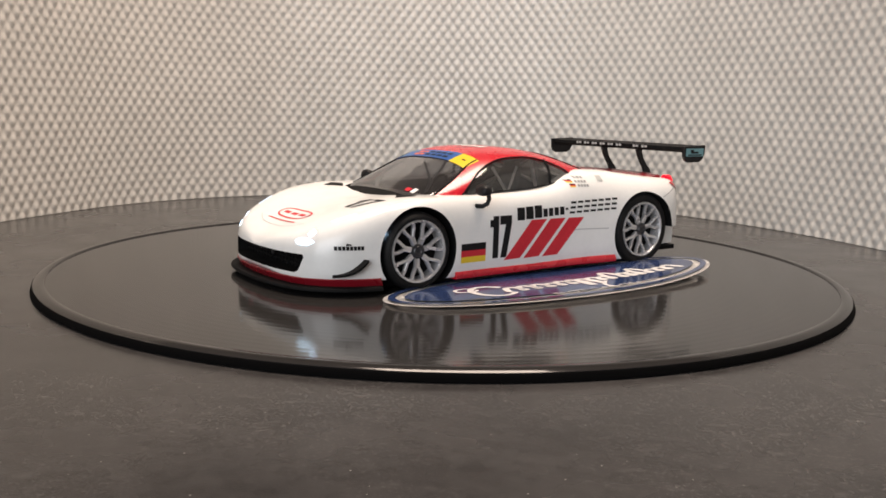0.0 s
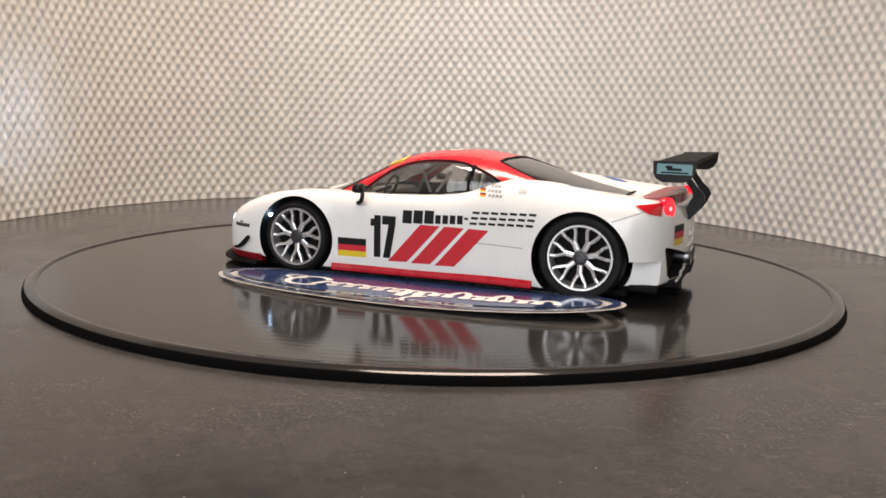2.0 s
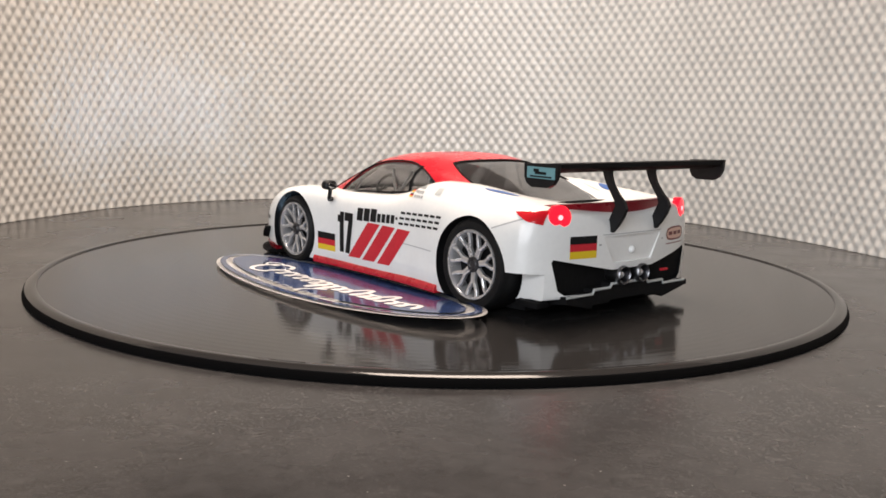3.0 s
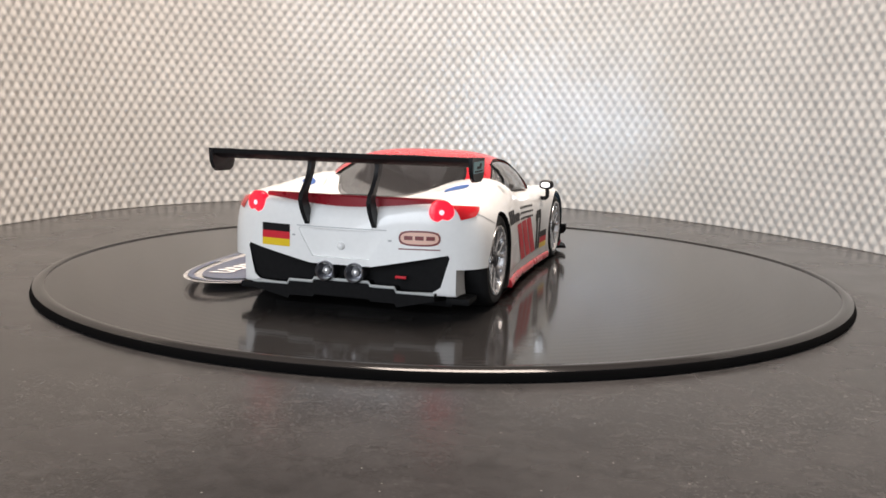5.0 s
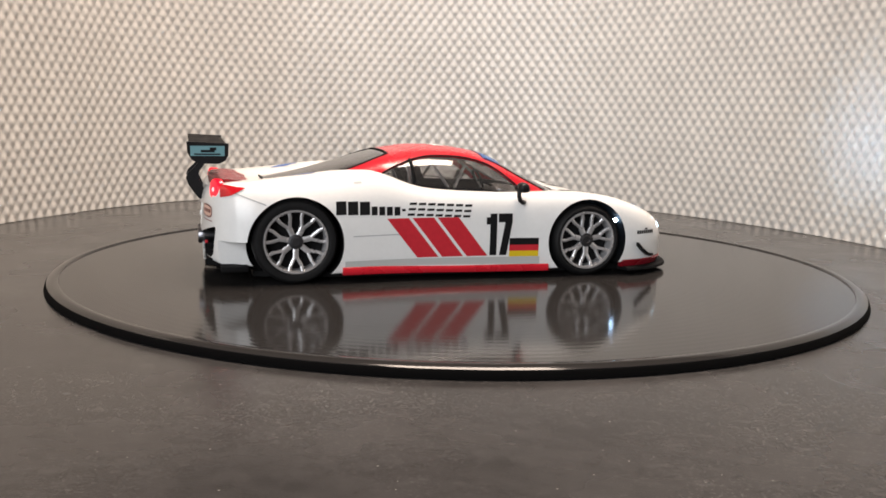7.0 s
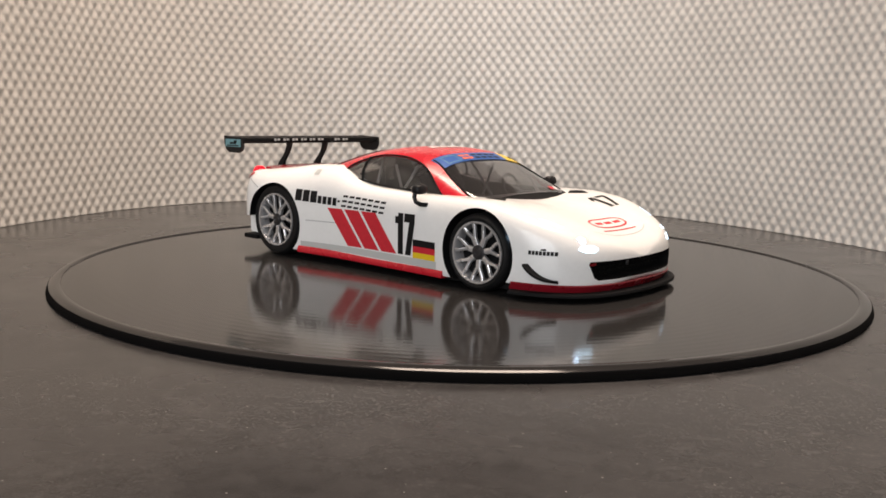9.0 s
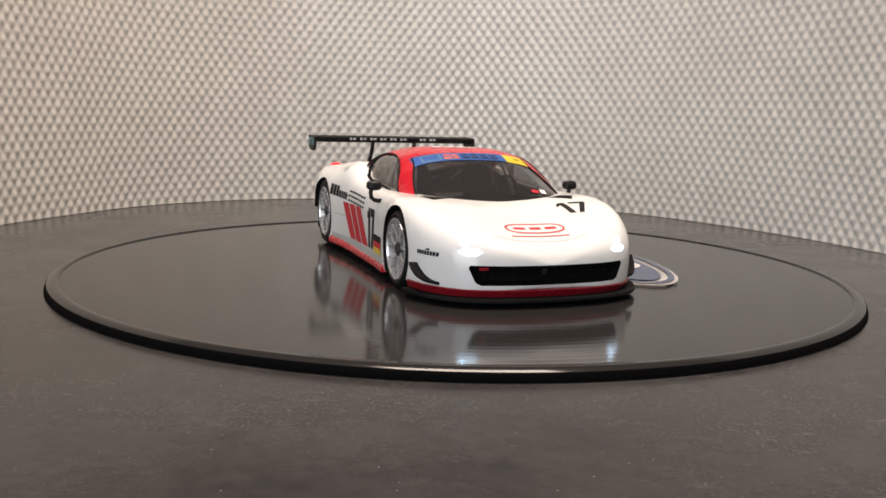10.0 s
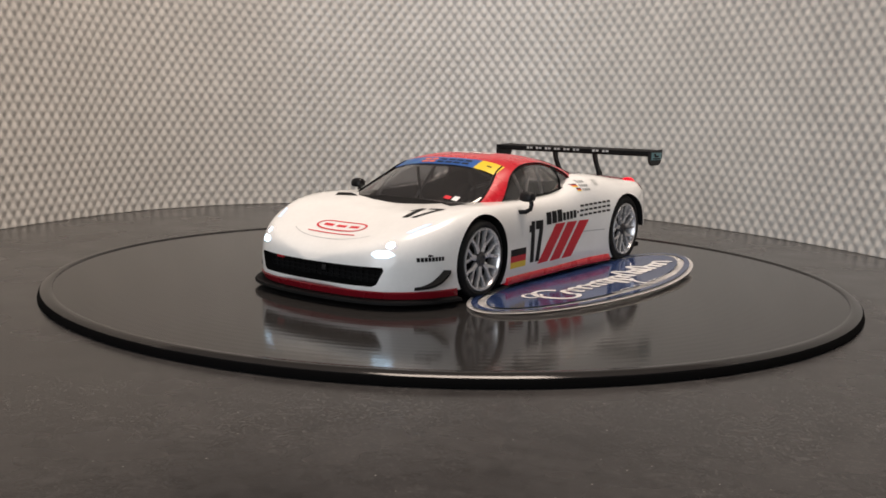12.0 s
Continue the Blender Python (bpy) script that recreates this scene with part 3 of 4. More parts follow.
def nose_outline(grow, x_from):
    """The plan of the nose, from the left flank round the front to the right."""
    left = []
    for x in [x_from + (73.4 - x_from) * (1 - (1 - k / 26) ** 2.2) for k in range(27)]:
        left.append(Vector((x, HALF(x), 0)))
    pts = left + [Vector((p.x, -p.y, 0)) for p in left[::-1]]
    out = []
    for i, p in enumerate(pts):
        d = (pts[min(i + 1, len(pts) - 1)] - pts[max(i - 1, 0)]).normalized()
        out.append(p + Vector((-d.y, d.x, 0)) * grow)
    return [(p.x, p.y) for p in out]


def headlamp_axis(s):
    """Where a headlamp's tube meets the nose, and the way it points: forward and a little up."""
    return Vector((64.6, s * 20.9, 15.6)), Vector((math.cos(radians(10)), s * 0.03, math.sin(radians(10)))).normalized()


def lathe_along(bm, axis, profile, mat=1, sides=20):
    """Turn a profile of (radius, way along) in mm round an axis of any direction."""
    p, d = axis
    turn = d.to_track_quat("Z", "Y").to_matrix()
    b0 = len(bm.verts)
    lathe(bm, profile, "z", (0, 0, 0), sides, mat)
    bm.verts.ensure_lookup_table()
    for v in bm.verts[b0:]:
        v.co = turn @ v.co + p * MM
    bmesh.ops.remove_doubles(bm, verts=bm.verts, dist=2e-5)


def build_body():
    yz = lambda pts: [(y, z) for y, z in pts] + [(-y, z) for y, z in pts[::-1]]
    cutters = []
    for s in (1, -1):
        y0, y1 = (20, 40) if s > 0 else (-40, -20)
        cutters.append(disc(WB, ZF_HUB, 11.9, y0, y1))
        cutters.append(disc(-WB, ZR_HUB + 0.1, 12.6, y0 + (-1 if s > 0 else 0), y1 + (1 if s < 0 else 0)))
    cutters.append(prism_cut([(20.6, 10.9), (21.0, 10.2), (19.4, 6.6), (18.2, 5.9), (-18.2, 5.9), (-19.4, 6.6), (-21.0, 10.2), (-20.6, 10.9)], 66.5, 80, "x"))
    cutters.append(prism_cut(yz([(7.5, 12.6), (24.6, 15.9), (25.0, 15.2), (23.2, 8.6), (21.5, 7.4)]), -61.3, -75, "x"))
    cutters.append(prism_cut(yz([(7.0, 14.2), (10.6, 20.2), (10.2, 20.7)]), -64.45, -75, "x", 0))
    for s in (1, -1):
        b = bmesh.new()
        box(b, -75, -50, min(26.4 * s, 45 * s), max(26.4 * s, 45 * s), -5, 12.6)
        cutters.append(b)
    for s in (1, -1):
        b = bmesh.new()
        lathe_along(b, headlamp_axis(s), [(0.01, -1.9), (0.85, -1.9), (0.85, 6.0), (0.01, 6.0)], mat=0)
        cutters.append(b)
    # the hollow of the cabin
    cutters.append(prism_cut([(-36, -13), (-36, 13), (-20, 19), (-8, 22.5), (22, 22.8), (33, 20), (37.5, 16), (39.3, 9), (39.6, 0), (39.3, -9), (37.5, -16), (33, -20), (22, -22.8), (-8, -22.5), (-20, -19)], 18.5, 45, "z"))
    bm = carve(body_solid(), cutters, [WHITE, MATT])
    bmesh.ops.recalc_face_normals(bm, faces=bm.faces)
    ob = part("body", bm, [WHITE, MATT], car, "glossy white body shell with flared wheel arches")
    return ob


body = build_body()
bmt = bmesh.new()
bmt.from_mesh(body.data)
SKIN = BVHTree.FromBMesh(bmt)
bmt.free()
build_cabin()


# ---- decals laid on the skin ----
def laid(p, way, lift):
    """The point where a ray from p (mm) along way meets the body, lifted off it."""
    hit, normal, _, _ = SKIN.ray_cast(Vector(p) * MM, Vector(way))
    if hit is None:
        return None
    n = normal if normal.dot(Vector(way)) < 0 else -normal
    return hit + n * lift * MM


def decal(name, quads, mat, way, lift=0.10, label="", n=6, parent=None):
    """Patches on the body: each quad has four 2D corners, seen from the side (x, z), the front or back (y, z) or above (x, y)."""
    bm = bmesh.new()
    for q in quads:
        c = [Vector(p) for p in q]
        grid = []
        for i in range(n + 1):
            row = []
            for k in range(n + 1):
                s, t = i / n, k / n
                p = (c[0] * (1 - s) + c[1] * s) * (1 - t) + (c[3] * (1 - s) + c[2] * s) * t
                if abs(way[1]) > 0.5:
                    o = (p.x, -60 * way[1], p.y)
                elif abs(way[0]) > 0.5:
                    o = (-100 * way[0], p.x, p.y)
                else:
                    o = (p.x, p.y, 60)
                h = laid(o, way, lift)
                row.append(bm.verts.new(h) if h else None)
            grid.append(row)
        for i in range(n):
            for k in range(n):
                v = (grid[i][k], grid[i + 1][k], grid[i + 1][k + 1], grid[i][k + 1])
                if all(v):
                    bm.faces.new(v)
    bmesh.ops.recalc_face_normals(bm, faces=bm.faces)
    return part(name, bm, mat, parent or car, label)


def rect(x0, z0, x1, z1, slant=0.0):
    return [(x0, z0), (x1, z0), (x1 + slant, z1), (x0 + slant, z1)]


def text_quads(word, size):
    """The triangles of a word in the built-in font, as (width, list of 2D triangles)."""
    cu = bpy.data.curves.new("word", "FONT")
    cu.body, cu.size = word, size
    ob = new("word", cu)
    deps = bpy.context.evaluated_depsgraph_get()
    me = bpy.data.meshes.new_from_object(ob.evaluated_get(deps))
    bm = bmesh.new()
    bm.from_mesh(me)
    bmesh.ops.triangulate(bm, faces=bm.faces)
    bmesh.ops.subdivide_edges(bm, edges=[e for e in bm.edges if e.calc_length() > 3.0], cuts=2)
    tris = [[(v.co.x, v.co.y) for v in f.verts] for f in bm.faces]
    bm.free()
    bpy.data.objects.remove(ob)
    bpy.data.meshes.remove(me)
    bpy.data.curves.remove(cu)
    w = max(p[0] for t in tris for p in t)
    return w, tris


def build_side(s):
    """The livery of one flank: s is 1 for the left, -1 for the right."""
    way = (0, -s, 0)
    # race number, flag, stripes and the long sponsor line; each runs towards the tail on the left flank
    d = -1 if s > 0 else 1

    def run(x_start, pts):
        return [[(x_start + d * u, z) for u, z in q] for q in pts]
    if s > 0:
        x_num, x_flag, x_str, x_line = 18.0, 27.8, 12.6, 8.3
    else:
        x_num, x_flag, x_str, x_line = 11.0, 18.0, -17.1, -31.0
    # number seventeen, built from strokes
    one = [rect(0.1, 15.6, 1.4, 17.6), rect(1.2, 6.9, 3.2, 18.6)]
    seven = [rect(3.6, 16.2, 7.7, 18.6), [(4.0, 6.9), (6.1, 6.9), (7.7, 16.3), (5.6, 16.3)]]
    decal("race_number", run(x_num, one + seven), DECAL_BLACK, way, 0.12, "black race number 17")
    # flag
    for z0, z1, m in ((9.8, 11.7, DECAL_BLACK), (8.1, 9.8, DECAL_RED), (6.4, 8.1, YELLOW)):
        decal("flag_stripe", run(x_flag, [rect(0, z0, 8.6, z1)]), m, way, 0.10)
    # three slanting stripes
    for k in range(3):
        if s > 0:
            u, lean = 7.0 * k, 9.6
            q = [(u, 6.0), (u + 5.7, 6.2), (u + 5.7 + lean, 16.9), (u + lean, 16.9)]
        else:
            u, lean = 7.05 * k, 8.6
            q = [(u, 17.7), (u + 6.0, 17.7), (u + 6.0 + lean, 6.8), (u + lean, 6.8)]
        decal("stripe", run(x_str, [q]), DECAL_RED, way, 0.10)
    # sponsor line as plain bars
    lift_z = 17.0 if s > 0 else 19.2
    rise = 0.055 if s > 0 else -0.045
    u = 0.0
    for k in range(15):
        z = lift_z + rise * u
        if k < 3:
            qs, step = [rect(u, z, u + 2.75, z + 3.5)], 3.2
        elif k < 7:
            qs, step = [rect(u, z, u + 1.6, z + 2.3)], 2.1
        elif k == 7:
            qs, step = [rect(u, z + 1.2, u + 1.0, z + 1.8)], 1.5
        else:
            # three thin slanting bars, one above the other
            h, sl = 3.5, 0.75
            qs = [[(u + sl * c / h, z + c), (u + 2.0 + sl * c / h, z + c), (u + 2.0 + sl * (c + 0.62) / h, z + c + 0.62), (u + sl * (c + 0.62) / h, z + c + 0.62)] for c in (0.0, 1.44, 2.88)]
            step = 2.62
        if s < 0:
            qs = [q[::-1] for q in qs]
        decal("sponsor_mark", run(x_line, qs), DECAL_BLACK, way, 0.12, n=2)
        u += step
    # driver flags and name bars, on the left flank alone
    for k in range(3 if s > 0 else 0):
        x0 = -12.0 - 0.5 * k
        z = 27.9 - 1.15 * k
        for j, m in enumerate((DECAL_BLACK, DECAL_RED, YELLOW) if k else (ORANGE, DECAL_WHITE, DECAL_RED)):
            decal("small_flag", [rect(x0 - 1.9, z + 0.6 - 0.3 * j, x0, z + 0.9 - 0.3 * j)], m, way, 0.1, n=2)
        decal("name_bar", [rect(x0 - 2.6 - 1.05 * j, z + 0.1, x0 - 3.4 - 1.05 * j, z + 0.75) for j in range(4)], GREY, way, 0.1, n=1)
    # fuel cap
    decal("fuel_cap", [rect(-25.9, 27.2, -23.7, 28.8)], PALE_GREY, way, 0.12, n=3)
    # tyre maker's mark behind the front corner, as a plain bar
    decal("maker_mark", [rect(57.4 + 0.86 * k, 12.3, 58.1 + 0.86 * k, 13.3) for k in range(8)] + [[(60.2, 13.5), (61.6, 13.4), (61.4, 14.0), (60.4, 13.8)]], DECAL_BLACK, way, 0.1, n=3)
    # seam along the door and behind the rear wheel
    decal("panel_line", [rect(-29, 13.2, -13, 13.45)], SEAM, way, 0.05, n=6)
    decal("panel_line", [[(-49, 22.0), (-57.0, 25.0), (-57.0, 25.3), (-49, 22.3)]], SEAM, way, 0.06, n=6)
    # blue intake flash on the rear haunch
    flash = []
    for k in range(12):
        u0, u1 = k / 12, (k + 1) / 12
        g = lambda u, e: (-35.0 - 9.0 * u, s * (21.6 - 3.4 * u + e * 1.9 * math.sin(math.pi * min(1, max(0, u))) ** 0.7))
        flash.append([g(u0, -1), g(u1, -1), g(u1, 1), g(u0, 1)])
    decal("intake_flash", flash, BLUE, (0, 0, -1), 0.1, "blue flash at the intake", n=2)
    edge = []
    for k in range(12):
        u0, u1 = k / 12, (k + 1) / 12
        g = lambda u, w: (-31.6 - 11.0 * u, s * (18.3 - 3.4 * u - w * 0.6 * math.sin(math.pi * u)))
        edge.append([g(u0, 0), g(u1, 0), g(u1, 1), g(u0, 1)])
    decal("intake_edge", edge, PALE_GREY, (0, 0, -1), 0.12, n=1)
    # grey lower flank
    if s < 0:
        decal("lower_band", [[(27, 3.9), (-28.5, 4.7), (-28.5, 6.6 if s < 0 else 5.4), (27, 6.3 if s < 0 else 6.0)]], PALE_GREY, way, 0.06, n=12)
    # red sill
    bm = bmesh.new()
    rings = []
    for k in range(25):
        x = 29.6 - 58.8 * k / 24
        y = HALF(x) - 0.2
        flare = 0.45 + 0.3 * smoothstep(10, -25, x)
        zt = 3.9 + 0.8 * smoothstep(5, -28, x)
        zb = 1.9 + 0.5 * smoothstep(22, -28, x)
        rings.append([(x, s * (y - 4), zb - 0.1), (x, s * (y + flare), zb), (x, s * (y + flare + 0.15), zb + 0.8), (x, s * (y + 0.45), zt - 0.3), (x, s * (y + 0.2), zt), (x, s * (y - 4), zt)])
    loft(bm, rings)
    bmesh.ops.recalc_face_normals(bm, faces=bm.faces)
    part("sill", bm, RED, car, "red side sill")
    # mirror: stalk and housing
    bm = bmesh.new()
    tube(bm, [(22.4, s * 27.6, 21.9), (22.2, s * 29.4, 21.6), (21.3, s * 30.9, 21.7), (20.2, s * 31.6, 22.4), (19.8, s * 31.7, 23.6), (19.9, s * 31.5, 25.4)], 0.62, 8)
    m = part("mirror", bm, BLACK, car, "black door mirror on a curved stalk")
    bm = bmesh.new()
    r = bmesh.ops.create_uvsphere(bm, u_segments=20, v_segments=12, radius=1.0)
    for v in r["verts"]:
        x, y, z = v.co
        x, y, z = (math.copysign(abs(c) ** 0.7, c) for c in (x, y, z))
        v.co = Vector((21.1 + 1.7 * x * (1 - 0.25 * z), s * 31.1 + 2.2 * y, 25.9 + 1.4 * z)) * MM
    part("mirror_housing", bm, BLACK, m)
    bm = bmesh.new()
    prism(bm, [(s * 31.1 + 1.35 * math.copysign(abs(math.cos(a)) ** 0.7, math.cos(a)), 25.95 + 0.78 * math.copysign(abs(math.sin(a)) ** 0.7, math.sin(a))) for a in (2 * math.pi * k / 24 for k in range(24))], 19.1, 19.32, "x")
    bmesh.ops.recalc_face_normals(bm, faces=bm.faces)
    part("mirror_glass", bm, MIRROR, m, "silvered mirror glass")


for flank in (1, -1):
    build_side(flank)


# ---- wheels ----
def build_wheel(x, s, front):
    R = 10.3 if front else 11.3
    rim, width = (8.2, 9.0) if front else (8.4, 10.5)
    face = 30.6 if front else 31.2
    c = (x, s * face, R)
    bm = bmesh.new()
    w = -s * width
    lathe(bm, [(rim - 0.1, w), (R - 1.2, w), (R - 0.25, w * 0.93), (R, w * 0.8), (R, w * 0.2), (R - 0.25, w * 0.06), (R - 0.9, s * 0.1), (rim + 0.9, s * 0.25), (rim + 0.2, s * 0.05), (rim - 0.1, -s * 0.3)], "y", c, 64, closed=True)
    bmesh.ops.recalc_face_normals(bm, faces=bm.faces)
    wheel = part("wheel", bm, RUBBER, car, "slick black tyre on a silver multi-spoke rim")
    # rim lip and barrel
    bm = bmesh.new()
    lathe(bm, [(rim + 0.1, -s * 0.1), (rim, s * 0.28), (rim - 0.45, s * 0.25), (rim - 0.75, -s * 0.3), (rim - 0.95, -s * 5), (rim, -s * 5)], "y", c, 64, closed=True)
    bmesh.ops.recalc_face_normals(bm, faces=bm.faces)
    part("rim", bm, SILVER, wheel, "silver rim")
    bm = bmesh.new()
    lathe(bm, [(0.01, -s * 3.2), (rim - 0.9, -s * 3.2), (rim - 0.9, -s * 3.8), (0.01, -s * 3.8)], "y", c, 40)
    part("brake_disc", bm, MATT, wheel)
    for k in range(7):
        a0 = 2 * math.pi * (k + 0.25) / 7

        def at(r, a, y):
            return (c[0] + r * math.cos(a), c[1] + s * y, c[2] + r * math.sin(a))
        bm = bmesh.new()

        def bar(r0, a0_, r1, a1_, w0, w1, y0, y1):
            rings = []
            for r, a, w_, y in ((r0, a0_, w0, y0), (r1, a1_, w1, y1)):
                da = w_ / 2 / r
                rings.append([at(r, a - da, y - 0.9), at(r, a + da, y - 0.9), at(r, a + da, y - 0.15), at(r, a + da * 0.55, y), at(r, a - da * 0.55, y), at(r, a - da, y - 0.15)])
            loft(bm, rings)
        mid = rim * 0.54
        bar(1.3, a0, mid, a0, 1.5, 1.5, -0.65, -0.45)
        for e in (-1, 1):
            bar(mid - 0.45, a0 + e * 0.06, rim * 0.78, a0 + e * 0.225, 0.95, 0.85, -0.5, -0.25)
            bar(rim * 0.77, a0 + e * 0.225, rim - 0.55, a0 + e * 0.225, 0.85, 0.9, -0.25, -0.05)
        bmesh.ops.recalc_face_normals(bm, faces=bm.faces)
        part("spoke", bm, SILVER, wheel)
    bm = bmesh.new()
    lathe(bm, [(0.01, -s * 0.2), (0.7, -s * 0.2), (0.85, -s * 0.05), (1.3, -s * 0.1), (1.5, -s * 0.35), (1.95, -s * 0.45), (2.05, -s * 1.6), (0.01, -s * 1.6)], "y", c, 24)
    bmesh.ops.recalc_face_normals(bm, faces=bm.faces)
    part("hub_nut", bm, DARK_STEEL, wheel, "dark centre-lock nut")


for side in (1, -1):
    build_wheel(WB, side, True)
    build_wheel(-WB, side, False)


# ---- nose ----
def build_nose():
    # front splitter
    out = nose_outline(1.9, 53)
    inner = nose_outline(-3.0, 53)
    bm = bmesh.new()
    rings = []
    for (x, y), (xi, yi) in zip(out, inner):
        rings.append([(xi, yi, 1.3), (x, y, 1.5), (x, y, 2.0), (x - 0.2 if x > 60 else x, y * 0.995, 2.3), (xi, yi, 2.6)])
    loft(bm, rings)
    bmesh.ops.recalc_face_normals(bm, faces=bm.faces)
    part("splitter", bm, MATT, car, "thin black front splitter")
    # red band above it, its shade put into a darker red
    bm = bmesh.new()
    rings = []
    for (x, y), (xi, yi) in zip(nose_outline(0.15, 53), nose_outline(-2.5, 53)):
        k = 0.985
        rings.append([(xi, yi, 2.4), (x * k, y * k, 2.4), (x, y, 4.3), (x - 0.15, y * 0.995, 4.6), (xi, yi, 4.6)])
    loft(bm, rings)
    bmesh.ops.recalc_face_normals(bm, faces=bm.faces)
    part("front_lip", bm, SHADED_RED, car, "red lip below the nose")
    # chassis underside
    bm = bmesh.new()
    prism(bm, [(70, 14), (66, 22), (56, 26), (30, 27), (-30, 27), (-52, 23), (-52, -23), (-30, -27), (30, -27), (56, -26), (66, -22), (70, -14)], 1.0, 2.6)
    part("chassis", bm, MATT, car, "black chassis plate")
    # grille bars
    bm = bmesh.new()
    for k in range(4):
        z = 6.8 + 1.15 * k
        box(bm, 67.0, 67.5, -20.2, 20.2, z, z + 0.28)
    for k in range(21):
        y = -20 + 2 * k
        box(bm, 67.1, 67.4, y, y + 0.25, 5.9, 10.9)
    part("grille", bm, MATT, car, "black mesh grille")
    bm = bmesh.new()
    box(bm, 68.2, 68.6, -0.7, 0.7, 7.8, 9.2, 0.2)
    part("grille_badge", bm, DARK_STEEL, car)
    bm = bmesh.new()
    box(bm, 67.6, 68.2, -17.5, -15.0, 9.2, 9.9, 0.2)
    part("tow_hook", bm, DECAL_RED, car, "small red tow hook")
    # canards, slanting headlamps
    for s in (1, -1):
        bm = bmesh.new()
        rings = []
        for k in range(9):
            u = k / 8
            x = 64.4 - 7.0 * u
            y = HALF(x) - 0.3
            z = 4.9 + 4.0 * u ** 1.9
            w = 2.6 * (0.30 + 0.70 * math.sin(math.pi * (0.15 + 0.5 * u)))
            rings.append([(x, s * y, z), (x - 0.3, s * (y + w), z + 0.5), (x - 0.3, s * (y + w), z + 1.2), (x, s * y, z + 1.0)])
        loft(bm, rings)
        bmesh.ops.recalc_face_normals(bm, faces=bm.faces)
        part("canard", bm, MATT, car, "curved black canard")
        lens = decal("headlight", [[(62.6, s * 22.1), (57.6, s * 24.4), (56.8, s * 25.7), (62.2, s * 23.4)]], LENS, (0, 0, -1), 0.12, "lit white headlight", n=6)
        # glowing patch where the car has no lamp, added for blue reflections underneath
        y0, y1 = s * 20.2 - 2.7, s * 20.2 + 2.5
        decal("front_lamp", [[(y0, 14.0), (y0 + 1.3, 13.2), (y1 - 1.3, 13.2), (y1, 14.0)], [(y0, 14.0), (y1, 14.0), (y1 - 1.3, 14.8), (y0 + 1.3, 14.8)]], NOSE_GLOW, (-1, 0, 0), 0.1, "glowing patch added on the nose, to be mirrored in the platter", n=4)
        bm = bmesh.new()
        bmesh.ops.create_uvsphere(bm, u_segments=12, v_segments=8, radius=0.6 * MM)
        for v in bm.verts:
            v.co += Vector((51.2, s * 28.0, 16.2)) * MM
        part("bulb", bm, BULB, lens, "glowing bulb behind the wheel arch")
        bm = bmesh.new()
        lathe_along(bm, headlamp_axis(s), [(0.01, -1.5), (0.65, -1.5), (0.7, -1.6), (0.7, -1.85), (0.01, -1.85)], mat=0)
        bmesh.ops.recalc_face_normals(bm, faces=bm.faces)
        part("headlight_emitter", bm, BEAM, lens, "bright blue-white diode deep in its tube")
        decal("bonnet_vent", [[(42.6, s * 20.6), (38.2, s * 23.2), (35.8, s * 20.6), (38.8, s * 15.0)]], MATT, (0, 0, -1), 0.08, n=6)
    # bonnet badge: oval ring with plain marks, a bar below
    ring = []
    for k in range(32):
        a0, a1 = 2 * math.pi * k / 32, 2 * math.pi * (k + 1) / 32
        f = lambda a, r: (61.8 + (2.6 + r) * math.copysign(abs(math.sin(a)) ** 0.8, math.sin(a)), (8.3 + r) * math.copysign(abs(math.cos(a)) ** 0.6, math.cos(a)))
        ring.append([f(a0, 0), f(a1, 0), f(a1, -0.55), f(a0, -0.55)])
    decal("badge_field", [[(59.8, -7.0), (63.8, -7.0), (63.8, 7.0), (59.8, 7.0)]], DECAL_WHITE, (0, 0, -1), 0.06, n=8)
    decal("badge_ring", ring, DECAL_RED, (0, 0, -1), 0.10, "oval red bonnet badge with plain marks", n=1)
    decal("badge_mark", [[(61.2, y - 1.6), (62.4, y - 1.6), (62.4, y + 1.6), (61.2, y + 1.6)] for y in (-4.4, 0.0, 4.4)], DECAL_RED, (0, 0, -1), 0.11, n=2)
    decal("badge_bar", [[(65.6, -8.2), (66.0, -8.2), (66.0, 8.0), (65.6, 8.0)]], DECAL_RED, (0, 0, -1), 0.10, n=8)
    # bonnet number and seams
    one = [[(46.3, 14.0), (54.4, 14.0), (54.4, 15.9), (46.3, 15.9)], [(46.3, 14.0), (48.2, 14.0), (49.8, 12.5), (48.6, 12.5)]]
    seven = [[(46.3, 17.0), (47.6, 17.0), (47.6, 21.9), (46.3, 21.9)], [(47.6, 20.2), (47.6, 21.9), (54.4, 18.3), (54.4, 16.8)]]
    decal("bonnet_number", one + seven, DECAL_BLACK, (0, 0, -1), 0.1, "black number 17 on the bonnet", n=4)
    arc = []
    for k in range(24):
        y0, y1 = -13 + 26 * k / 24, -13 + 26 * (k + 1) / 24
        g = lambda y: 68.3 - 2.6 * (abs(y) / 13) ** 3
        arc.append([(g(y0), y0), (g(y1), y1), (g(y1) - 0.22, y1), (g(y0) - 0.22, y0)])
    decal("bonnet_seam", arc, SEAM, (0, 0, -1), 0.05, n=1)


build_nose()


